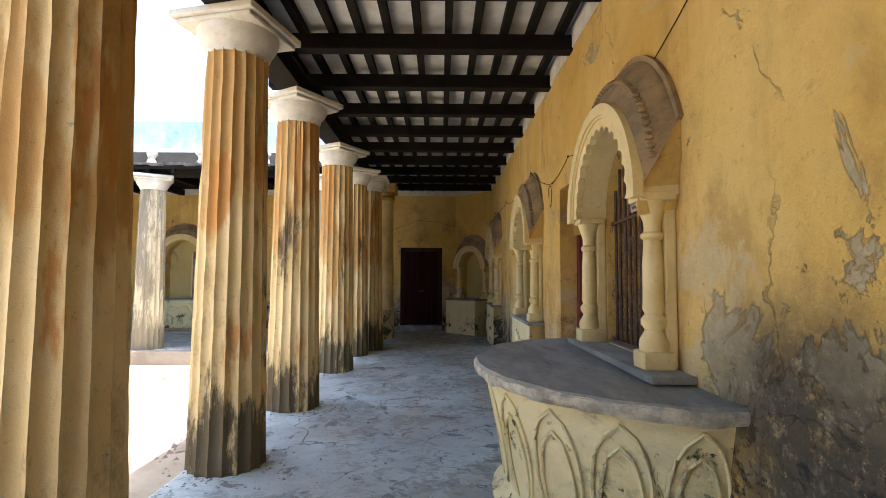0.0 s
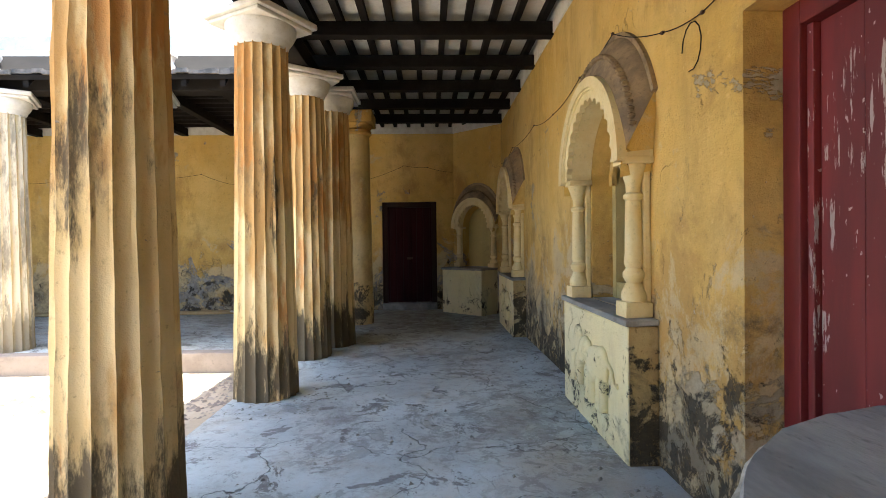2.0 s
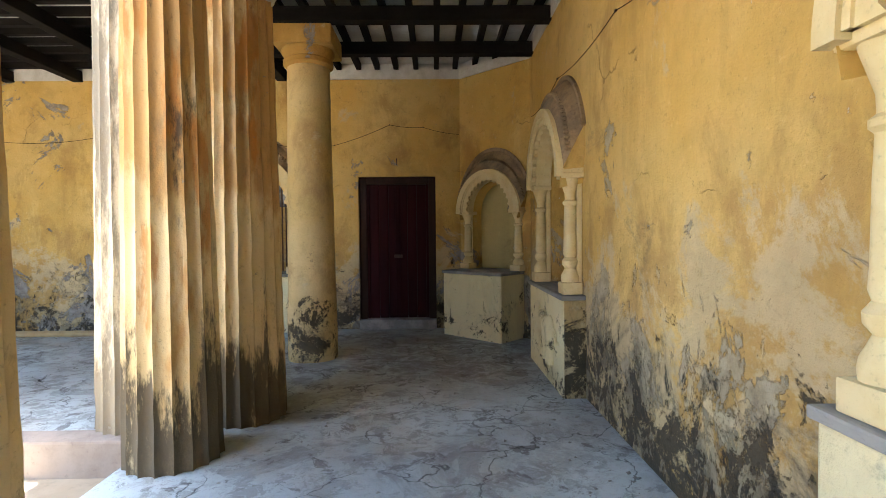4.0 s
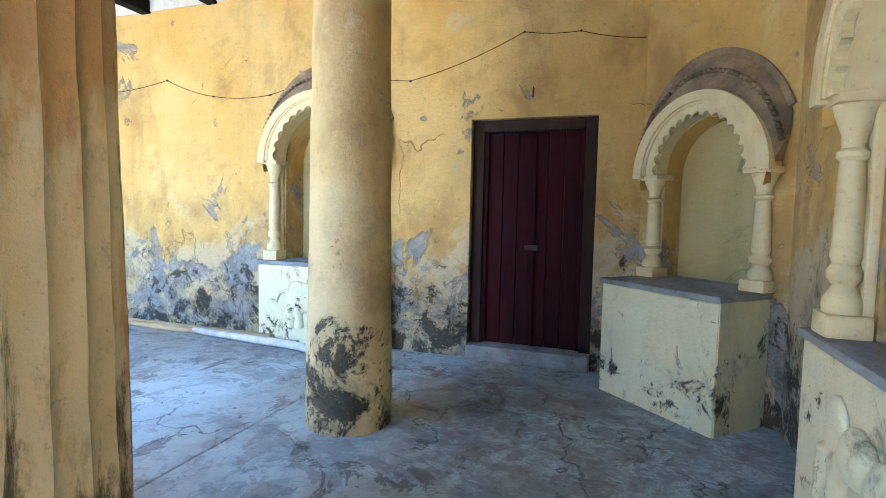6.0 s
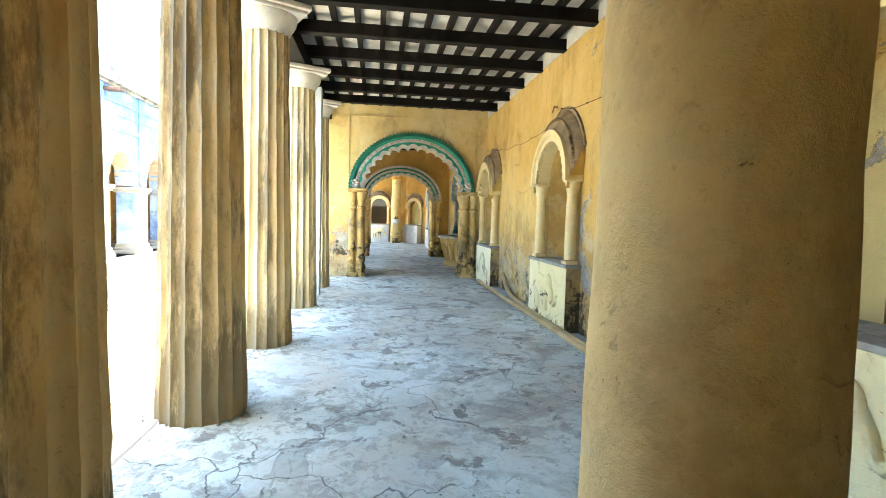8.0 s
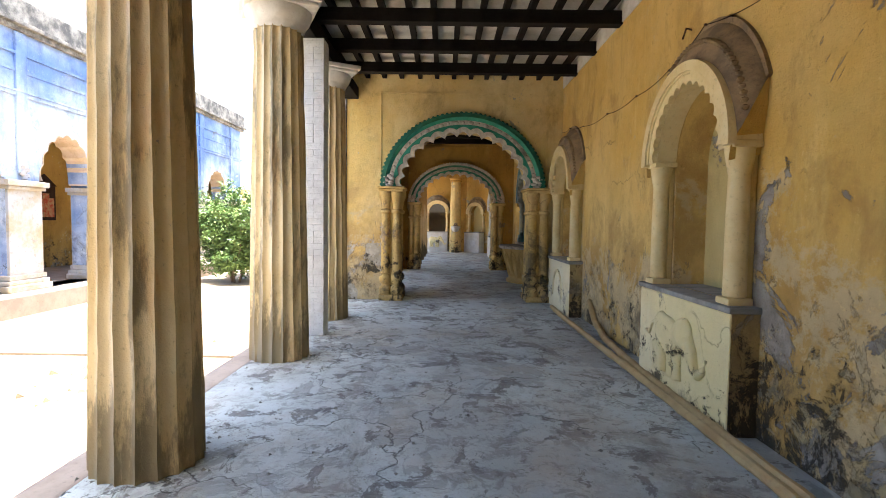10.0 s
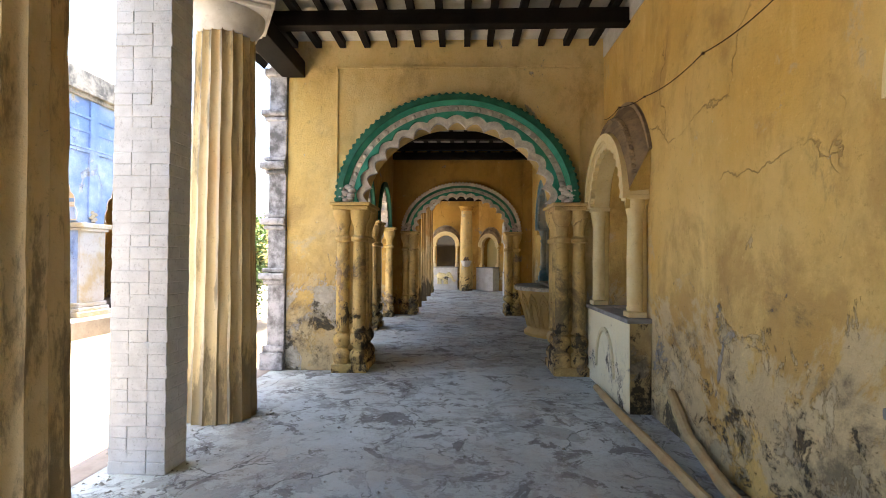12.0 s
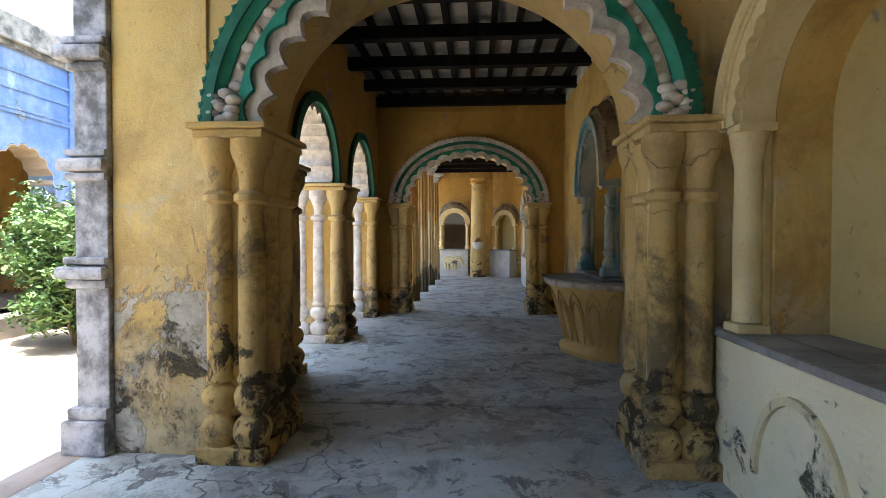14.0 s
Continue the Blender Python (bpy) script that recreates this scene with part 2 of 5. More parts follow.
def column_paint(name, orange, grey, high):
    n = Nodes(name, 0.9)
    z = n.axis(2)
    big, fine = n.noise(1.3, 6, 0.6), n.noise(30, 4, 0.7)
    c = n.mix(n.span(big, 0.35, 0.65), (0.72, 0.58, 0.33), (0.62, 0.47, 0.23))
    run = n.calc("ADD", n.noise(2.6, 7, 0.62, (1, 1, 0.3), 3.0), n.span(z, 1.35, 1.9, 0, 0.17))
    c = n.mix(n.span(run, 0.58, 0.68, 0, orange), c, (0.47, 0.26, 0.075))
    rust = n.calc("ADD", n.noise(4.0, 6, 0.6, (1, 1, 0.22), 9.0), n.span(z, 1.5, 2.0, 0, 0.07))
    c = n.mix(n.span(rust, 0.61, 0.67, 0, orange), c, (0.5, 0.22, 0.05))
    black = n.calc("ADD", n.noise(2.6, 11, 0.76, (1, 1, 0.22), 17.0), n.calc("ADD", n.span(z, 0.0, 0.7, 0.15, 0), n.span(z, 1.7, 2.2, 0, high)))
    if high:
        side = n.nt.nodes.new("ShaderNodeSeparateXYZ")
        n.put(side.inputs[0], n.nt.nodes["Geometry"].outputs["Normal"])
        # faces turned to the court mix greyer and take more black
        court_side = n.span(side.outputs[1], 0.0, -0.55)
        c = n.mix(n.calc("MULTIPLY", court_side, 0.6), c, (0.5, 0.47, 0.4))
        black = n.calc("ADD", black, n.calc("MULTIPLY", court_side, 0.06))
    if not high:
        black = n.calc("ADD", black, n.span(z, 0.2, 1.1, 0.02, -0.045))
    c = n.mix(n.span(black, 0.53, 0.62, 0, grey), c, (0.05, 0.042, 0.03))
    c = n.mix(n.span(n.noise(3.0, 10, 0.8, (1, 1, 0.4), 27.0), 0.53, 0.66, 0, 0.5), c, (0.2, 0.15, 0.085))
    c = n.mix(n.span(fine, 0.58, 0.76, 0, 0.5), c, (0.2, 0.14, 0.07))
    chip = n.noise(12, 5, 0.7, None, 37.0)
    c = n.mix(n.span(chip, 0.69, 0.71, 0, 0.8), c, (0.3, 0.27, 0.22))
    h = n.calc("SUBTRACT", n.calc("ADD", n.noise(7, 6, 0.7), n.calc("MULTIPLY", fine, 0.4)), n.span(chip, 0.69, 0.71, 0, 0.4))
    return n.done(c, h, 0.5, 0.012)


def floor_paint():
    n = Nodes("cement_floor", 0.8)
    big, mid, fine, grit = n.noise(0.6, 7), n.noise(3.0, 9, 0.75), n.noise(40, 5, 0.75), n.noise(130, 3, 0.7)
    c = n.mix(n.span(big, 0.38, 0.62), (0.35, 0.385, 0.385), (0.48, 0.545, 0.55))
    c = n.mix(n.span(mid, 0.5, 0.68, 0, 0.5), c, (0.50, 0.52, 0.51))
    west = n.span(n.axis(0), -4.0, -10.0, 0, 0.022)
    flake = n.calc("ADD", n.noise(1.5, 10, 0.72, None, 9.0, 0.6), west)
    c = n.mix(n.span(flake, 0.55, 0.57, 0, 0.55), c, (0.22, 0.23, 0.23))
    peel = n.noise(2.8, 10, 0.75, None, 33.0, 0.5)
    c = n.mix(n.span(n.calc("ADD", peel, west), 0.575, 0.59, 0, 0.75), c, (0.11, 0.108, 0.105))
    dust = n.noise(1.1, 8, 0.7, None, 71.0)
    c = n.mix(n.span(dust, 0.48, 0.68, 0, 0.6), c, (0.37, 0.335, 0.275))
    c = n.mix(n.span(fine, 0.58, 0.74, 0, 0.5), c, (0.13, 0.125, 0.12))
    c = n.mix(n.span(grit, 0.63, 0.72, 0, 0.45), c, (0.6, 0.6, 0.58))
    grime = n.noise(0.75, 12, 0.78, None, 88.0, 0.7)
    c = n.mix(n.span(grime, 0.51, 0.64, 0, 0.45), c, (0.125, 0.115, 0.1))
    speck = n.noise(14, 6, 0.8, None, 95.0)
    c = n.mix(n.span(speck, 0.55, 0.68, 0, 0.5), c, (0.16, 0.155, 0.145))
    c = n.mix(n.span(speck, 0.44, 0.33, 0, 0.25), c, (0.52, 0.51, 0.47))
    worn = n.calc("MULTIPLY", n.span(n.noise(7.0, 12, 0.78, None, 103.0, 0.6), 0.5, 0.56), n.span(n.noise(0.9, 6, 0.65, None, 111.0), 0.44, 0.56, 0.1, 0.55))
    c = n.mix(worn, c, (0.17, 0.165, 0.155))
    away = n.calc("SQRT", n.calc("ADD", n.calc("POWER", n.calc("ADD", n.axis(0), -0.2), 2.0), n.calc("POWER", n.calc("ADD", n.axis(1), -12.7), 2.0)))
    damp = n.calc("MULTIPLY", n.span(n.calc("ADD", away, n.calc("MULTIPLY", grime, 1.6)), 1.6, 2.7, 1, 0), n.span(n.noise(5.0, 11, 0.78, None, 121.0, 0.5), 0.42, 0.55, 0.08, 0.62))
    c = n.mix(damp, c, (0.15, 0.135, 0.11))
    keep = n.span(n.noise(0.8, 5, 0.6, None, 4.0), 0.44, 0.52)
    line = n.calc("MULTIPLY", n.span(n.cells(0.95, True, 0.8), 0.002, 0.008, 1, 0), keep)
    thin = n.calc("MULTIPLY", n.span(n.cells(2.3, True, 0.6), 0.004, 0.014, 1, 0), n.span(n.noise(1.1, 5, 0.6, None, 14.0), 0.52, 0.6))
    line = n.calc("MAXIMUM", line, n.calc("MULTIPLY", thin, 0.2))
    c = n.mix(n.calc("MULTIPLY", line, 0.65), c, (0.05, 0.047, 0.044))
    h = n.calc("SUBTRACT", n.calc("ADD", mid, n.calc("MULTIPLY", fine, 0.35)), n.calc("ADD", line, n.calc("ADD", n.span(flake, 0.56, 0.575, 0, 0.3), n.span(peel, 0.585, 0.6, 0, 0.4))))
    return n.done(c, h, 0.8, 0.018, n.span(big, 0.4, 0.6, 0.6, 0.85))


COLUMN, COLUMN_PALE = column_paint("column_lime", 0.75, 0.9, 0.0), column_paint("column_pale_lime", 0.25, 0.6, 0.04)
FLOOR = floor_paint()
COURT = simple("court_paving", (0.30, 0.245, 0.175), (0.38, 0.315, 0.24), 1.2, 0.9, None, 0.3)
ROUND = plaster("round_column_plaster", (0.60, 0.43, 0.16), (0.68, 0.53, 0.26), 0.1, 0.9, ((0.3, 0.28, 0.2), (0.5, 0.45, 0.33)), 0.9)
BLUE_TRIM = simple("blue_trim", (0.10, 0.24, 0.32), (0.46, 0.44, 0.36), 2.5, 0.8, (1, 1, 0.5))
GREEN_DARK = simple("dark_green_paint", (0.008, 0.10, 0.055), (0.015, 0.16, 0.10), 6, 0.65)
WHITE_OLD = simple("old_white_lime", (0.72, 0.67, 0.61), (0.5, 0.45, 0.41), 9, 0.9, None, 0.6)
GREY_WASH = simple("grey_weathered_wash", (0.5, 0.5, 0.53), (0.13, 0.13, 0.13), 6, 0.9, None, 0.7, 0.7, 0.015)
KERB = simple("kerb_stone", (0.33, 0.28, 0.24), (0.25, 0.21, 0.18), 3, 0.9)
STRIP_BROWN = simple("brown_strip", (0.16, 0.12, 0.085), (0.13, 0.10, 0.07), 4, 0.9)
TILE = simple("broken_tile", (0.05, 0.05, 0.05), (0.14, 0.13, 0.12), 7, 0.9)
BRICK_WHITE = simple("white_painted_brick", (0.66, 0.68, 0.7), (0.56, 0.58, 0.6), 7, 0.88, None, 0.55, 0.7, 0.012)
RED_CLOTH = simple("faded_red_gold", (0.5, 0.08, 0.04), (0.55, 0.35, 0.2), 9, 0.8)
SIGN = simple("notice_plate", (0.42, 0.37, 0.34), (0.3, 0.25, 0.23), 25, 0.8)
PIER_WASH = simple("pale_pier_wash", (0.42, 0.42, 0.44), (0.38, 0.31, 0.2), 2.0, 0.9, None, 0.5)
ARCH_CREAM = simple("pink_cream_wash", (0.66, 0.52, 0.4), (0.56, 0.42, 0.28), 3, 0.9, None, 0.4)
STONE_PALE = simple("pale_weathered_stone", (0.36, 0.32, 0.27), (0.1, 0.09, 0.08), 4, 0.9, None, 0.6)
BOWL_YELLOW = simple("yellow_bowl_plaster", (0.56, 0.38, 0.12), (0.6, 0.44, 0.18), 3, 0.85)
PIER = plaster("pier_plaster", (0.58, 0.40, 0.13), (0.66, 0.49, 0.22), 0.3, 0.85, ((0.2, 0.15, 0.1), (0.4, 0.3, 0.2)), 3.2)


def splashed():
    n = Nodes("splashed_red_paint", 0.55)
    a = n.noise(4, 5, 0.6, (1, 1, 0.2))
    c = n.mix(n.span(a, 0.35, 0.65), (0.17, 0.018, 0.02), (0.11, 0.014, 0.016))
    drip = n.calc("MULTIPLY", n.noise(30, 7, 0.7, (1, 1, 0.12), 2.0), n.span(n.noise(1.9, 5, 0.6, None, 11.0), 0.4, 0.55, 0.5, 1.0))
    c = n.mix(n.span(drip, 0.555, 0.575, 0, 0.65), c, (0.55, 0.5, 0.46))
    spot = n.noise(38, 2, 0.5, (1, 1, 0.6), 6.0)
    c = n.mix(n.span(spot, 0.70, 0.74, 0, 0.8), c, (0.5, 0.42, 0.4))
    return n.done(c, a, 0.2, 0.004)


RED_SPLASH = splashed()
RED_DARK = simple("dark_red_paint", (0.036, 0.005, 0.007), (0.024, 0.004, 0.006), 4, 0.8, (1, 1, 0.2), 0.3)
for m in (RED_DARK, FRAME, TIMBER):
    m.node_tree.nodes["Principled BSDF"].inputs["Specular IOR Level"].default_value = 0.15
MOULDY = plaster("mouldy_side_plaster", (0.46, 0.32, 0.12), (0.5, 0.4, 0.2), 0.3, 1.15, ((0.2, 0.17, 0.12), (0.36, 0.31, 0.22)), 2.0)


# ---- mesh helpers ----
def part(name, bm, material, parent=None, label="", smooth=False):
    """One mesh object out of a bmesh, under a thing or a part."""
    me = bpy.data.meshes.new(name)
    bmesh.ops.recalc_face_normals(bm, faces=bm.faces)
    if smooth:
        for f in bm.faces:
            f.smooth = True
    bm.to_mesh(me)
    bm.free()
    if smooth:
        me.set_sharp_from_angle(angle=radians(38))
    me.materials.append(material)
    ob = new(name, me)
    ob.parent = parent
    if label:
        ob["label"] = label
    return ob


def thing(name, m, label, category, group="", kind=""):
    ob = new(name)
    ob.matrix_basis = m
    return tagged(ob, label, category, group, kind)


def box(bm, x0, x1, y0, y1, z0, z1, bevel=0.0):
    vs = [bm.verts.new((x, y, z)) for z in (z0, z1) for x, y in ((x0, y0), (x1, y0), (x1, y1), (x0, y1))]
    fs = [bm.faces.new([vs[i] for i in q]) for q in ((3, 2, 1, 0), (4, 5, 6, 7), (0, 1, 5, 4), (1, 2, 6, 5), (2, 3, 7, 6), (3, 0, 4, 7))]
    if bevel:
        bmesh.ops.bevel(bm, geom=list({e for f in fs for e in f.edges}), offset=bevel, segments=2, affect="EDGES", profile=0.6)
    return bm


def boxes(*rows, bevel=0.0):
    bm = bmesh.new()
    for r in rows:
        box(bm, *r, bevel=bevel)
    return bm


def lathe(bm, profile, at=(0, 0), seg=20, start=0.0, sweep=360.0):
    """Turn (radius, z) pairs about the upright through at."""
    rings, full = [], sweep >= 360
    n = seg if full else seg + 1
    for r, z in profile:
        rings.append([bm.verts.new((at[0] + r * math.cos(radians(start + sweep * k / seg)), at[1] + r * math.sin(radians(start + sweep * k / seg)), z)) for k in range(n)])
    for a, b in zip(rings, rings[1:]):
        for k in range(seg):
            j = (k + 1) % n
            bm.faces.new((a[k], a[j], b[j], b[k]))
    if full:
        bm.faces.new(rings[0][::-1])
        bm.faces.new(rings[-1])
    return bm


def prism(bm, outline, y0, y1):
    """An outline of (x, z) pairs made thick from y0 to y1."""
    a = [bm.verts.new((x, y0, z)) for x, z in outline]
    b = [bm.verts.new((x, y1, z)) for x, z in outline]
    bm.faces.new(a)
    bm.faces.new(b[::-1])
    for k in range(len(a)):
        j = (k + 1) % len(a)
        bm.faces.new((a[k], b[k], b[j], a[j]))
    return bm


def band(bm, inner, outer, y0, y1, y2=None, y3=None):
    """A thick strip between two curves of (x, z) pairs of one length: front at y0 (outer edge y2), back at y1 (outer edge y3)."""
    y2, y3 = y0 if y2 is None else y2, y1 if y3 is None else y3
    rows = []
    for (xi, zi), (xo, zo) in zip(inner, outer):
        rows.append([bm.verts.new(p) for p in ((xi, y0, zi), (xo, y2, zo), (xo, y3, zo), (xi, y1, zi))])
    for a, b in zip(rows, rows[1:]):
        for k in range(4):
            j = (k + 1) % 4
            bm.faces.new((a[k], a[j], b[j], b[k]))
    bm.faces.new(rows[0])
    bm.faces.new(rows[-1][::-1])
    return bm


def arch(half, spring, rise, n=40, point=0.0):
    """An arch as (x, z) pairs from the left springing to the right one."""
    out = []
    for k in range(n + 1):
        a = math.pi * (1 - k / n)
        out.append((half * math.cos(a), spring + rise * math.sin(a) + point * max(0, 1 - abs(math.cos(a)) / 0.35) ** 2))
    return out


def cusped(half, spring, rise, lobes, depth, per=6):
    """The same with small hollow lobes between points that hang inwards."""
    out, n = [], lobes * per
    for k in range(n + 1):
        a = math.pi * (1 - k / n)
        s = depth * (1 - abs(math.sin(math.pi * k / per)))
        out.append(((half - s) * math.cos(a), spring + (rise - s) * math.sin(a)))
    return out


def rough_up(bm, amount, scale=3.0, seed=0.0):
    for v in bm.verts:
        v.co += noise.noise_vector(v.co * scale + Vector((seed, 0, seed))) * amount


def wall_sheet(bm, u0, u1, z0, z1, holes, depth):
    """An upright wall: face in the plane y = 0, solid to y = depth. A hole is (left, right, sill, top curve or height); it goes right through."""
    cuts = sorted({u0, u1, *(v for h in holes for v in h[:2])})
    for a, b in zip(cuts, cuts[1:]):
        mid = (a + b) / 2
        over = [h for h in holes if h[0] < mid < h[1]]
        if not over:
            box(bm, a, b, 0, depth, z0, z1)
            continue
        l, r, sill, top = over[0]
        if sill > z0:
            box(bm, a, b, 0, depth, z0, sill)
        curve = [(l, top), (r, top)] if isinstance(top, (int, float)) else top
        rising = [p for i, p in enumerate(curve) if all(p[0] < q[0] - 1e-4 for q in curve[i + 1:])]
        band(bm, rising, [(x, z1) for x, z in rising], 0, depth)
    return bm



# ---- plan ----
WALL_E, WALL_N = 1.32, 14.40      # faces of the corridor walls
ROW_X, ROW_Y = -1.70, 10.62       # lines of the two column rows
EDGE_X, EDGE_Y = -1.98, 10.2      # edges of the corridor floors
CROSS, CROSS_2, FAR = -12.35, -18.7, -28.7
COURT_Z, TOP, LOW = -0.35, 3.95, -0.09   # court, ceiling slab and corridor floor
EAST = pose(WALL_E, 0, 0, 0, 0, -90)
NORTH = pose(0, WALL_N, 0)
DIAG = pose(0.87, 13.95, 0, 0, 0, -45)
DIAG_FAR = pose(FAR + 0.5, 13.9, 0, 0, 0, 45)
WEST = pose(FAR, 0, 0, 0, 0, 90)
NICHE_HALF, SPRING = 0.54, 1.87
E_NICHES = ((3.5, 0.9), (7.27, 0.84), (11.72, 0.81))
N_NICHES = ((-2.75, 0.79), (-7.25, 0.78), (-11.56, 0.76))
N_FAR = ((-15.7, 0.85), (-21.4, 0.78), (-24.6, 0.78))


def hole(c, sill=0.84, half=NICHE_HALF, spring=SPRING, rise=0.56):
    return (c - half, c + half, sill, [(c + x, z) for x, z in arch(half, spring, rise, 24)])


def structure(name, bm, material, label, m=None, smooth=False):
    ob = part(name, bm, material, None, "", smooth)
    if m is not None:
        ob.matrix_basis = m
    return tagged(ob, label, name.rstrip("_0123456789").split("_")[0], "", "structure")


def tube(bm, pts, r, seg=6):
    """A bent round bar through the points."""
    pts = [Vector(p) for p in pts]
    rings = []
    for k, p in enumerate(pts):
        d = (pts[min(k + 1, len(pts) - 1)] - pts[max(k - 1, 0)]).normalized()
        a = d.cross(Vector((0.31, 0.17, 0.93)) if abs(d.z) < 0.9 else Vector((1, 0, 0))).normalized()
        b = d.cross(a)
        rr = r[k] if isinstance(r, (list, tuple)) else r
        rings.append([bm.verts.new(p + rr * (a * math.cos(2 * math.pi * j / seg) + b * math.sin(2 * math.pi * j / seg))) for j in range(seg)])
    for a, b in zip(rings, rings[1:]):
        for j in range(seg):
            bm.faces.new((a[j], a[(j + 1) % seg], b[(j + 1) % seg], b[j]))
    bm.faces.new(rings[0][::-1])
    bm.faces.new(rings[-1])
    return bm


def blob(bm, at, size, seg=2, turn=0.0):
    bmesh.ops.create_icosphere(bm, subdivisions=seg, radius=1.0, matrix=Matrix.Translation(at) @ Matrix.Rotation(radians(turn), 4, "Y") @ Matrix.Diagonal((*size, 1)))
    return bm


# ground and floors
bm = bmesh.new()
box(bm, -400, 400, -400, 400, -0.6, COURT_Z)
structure("ground", bm, COURT, "pale sun-bleached courtyard paving of worn stone and earth")
bm = bmesh.new()
box(bm, EDGE_X, WALL_E + 0.5, -6, WALL_N + 0.5, COURT_Z - 0.2, LOW, 0.02)
box(bm, -13.42, EDGE_X, EDGE_Y, WALL_N + 0.5, COURT_Z - 0.2, LOW, 0.02)
box(bm, FAR - 1, -13.47, EDGE_Y, WALL_N + 0.5, COURT_Z - 0.2, LOW - 0.012, 0.02)
structure("floor", bm, FLOOR, "cracked grey cement corridor floor with dark damp patches")
kerb = structure("kerb", boxes((-13.4, EDGE_X - 0.01, EDGE_Y - 0.03, EDGE_Y + 0.2, COURT_Z - 0.1, LOW + 0.006), bevel=0.02), KERB, "worn stone kerb along the raised corridor floor")
# slightly raised brown strip across the court
structure("court_step", boxes((-9.75, -9.22, 5.35, EDGE_Y - 0.05, COURT_Z - 0.1, COURT_Z + 0.03), bevel=0.008), STRIP_BROWN, "raised brown strip across the courtyard paving")

# corridor walls
bm = wall_sheet(bmesh.new(), -13.52, 6.0, LOW, 3.72, [hole(-y, s) for y, s in E_NICHES] + [(-5.63, -4.42, LOW, 2.38)], 0.5)
structure("wall_east", bm, YELLOW_E, "yellow lime-washed plaster wall stained with damp and mould", EAST)
bm = wall_sheet(bmesh.new(), -0.66, 0.66, LOW, 3.72, [hole(0, 0.84, 0.4, 1.68, 0.42)], 0.5)
structure("wall_corner", bm, YELLOW, "yellow plaster wall cutting off the corner of the corridor", DIAG)
bm = wall_sheet(bmesh.new(), FAR, 0.41, LOW - 0.02, 3.72, [hole(x, s) for x, s in N_NICHES + N_FAR] + [(-1.15, 0.03, LOW - 0.02, 2.25)], 0.5)
structure("wall_north", bm, YELLOW_N, "long yellow plaster wall with peeling damp patches", NORTH)
structure("wall_south", boxes((-2.4, 1.9, -6.3, -6, -0.4, 4.0)), YELLOW, "plain yellow plaster wall closing the corridor")
structure("wall_backing", boxes((1.9, 2.05, -6, 15.3, -0.2, 4.0), (FAR - 1, 1.9, 15.02, 15.3, -0.2, 4.0)), YELLOW, "plain outer plaster wall")
bm = boxes((WALL_E - 0.012, WALL_E + 0.5, -6, 13.5, 3.722, TOP), (FAR, 0.4, WALL_N - 0.012, WALL_N + 0.5, 3.722, TOP))
structure("wall_head", bm, WHITE, "white lime-washed band between the beam ends")
structure("wall_head_corner", boxes((-0.68, 0.68, -0.012, 0.5, 3.722, TOP)), WHITE, "white lime-washed band above the corner wall", DIAG)

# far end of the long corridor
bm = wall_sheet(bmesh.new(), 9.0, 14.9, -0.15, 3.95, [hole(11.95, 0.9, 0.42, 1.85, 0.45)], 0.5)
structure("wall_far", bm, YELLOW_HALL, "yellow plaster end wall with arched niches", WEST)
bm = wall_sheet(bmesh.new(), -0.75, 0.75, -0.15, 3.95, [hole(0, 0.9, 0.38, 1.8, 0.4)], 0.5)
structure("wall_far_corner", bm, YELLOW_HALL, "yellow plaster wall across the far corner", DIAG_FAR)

# upper storey wall seen above the roof
bm = boxes((FAR, 2.0, 14.5, 14.9, 3.9, 5.86))
structure("wall_upper", bm, PALE_BLUE, "pale blue washed upper wall")
bm = bmesh.new()
for k in range(60):
    x = FAR + k * 0.51
    box(bm, x, x + 0.505, 14.4, 14.98, 5.865 + 0.02 * noise.noise((x, 0, 0)), 5.98 + 0.03 * noise.noise((x * 3, 1, 0)), 0.015)
structure("coping", bm, WHITE, "weathered white coping on the upper wall")


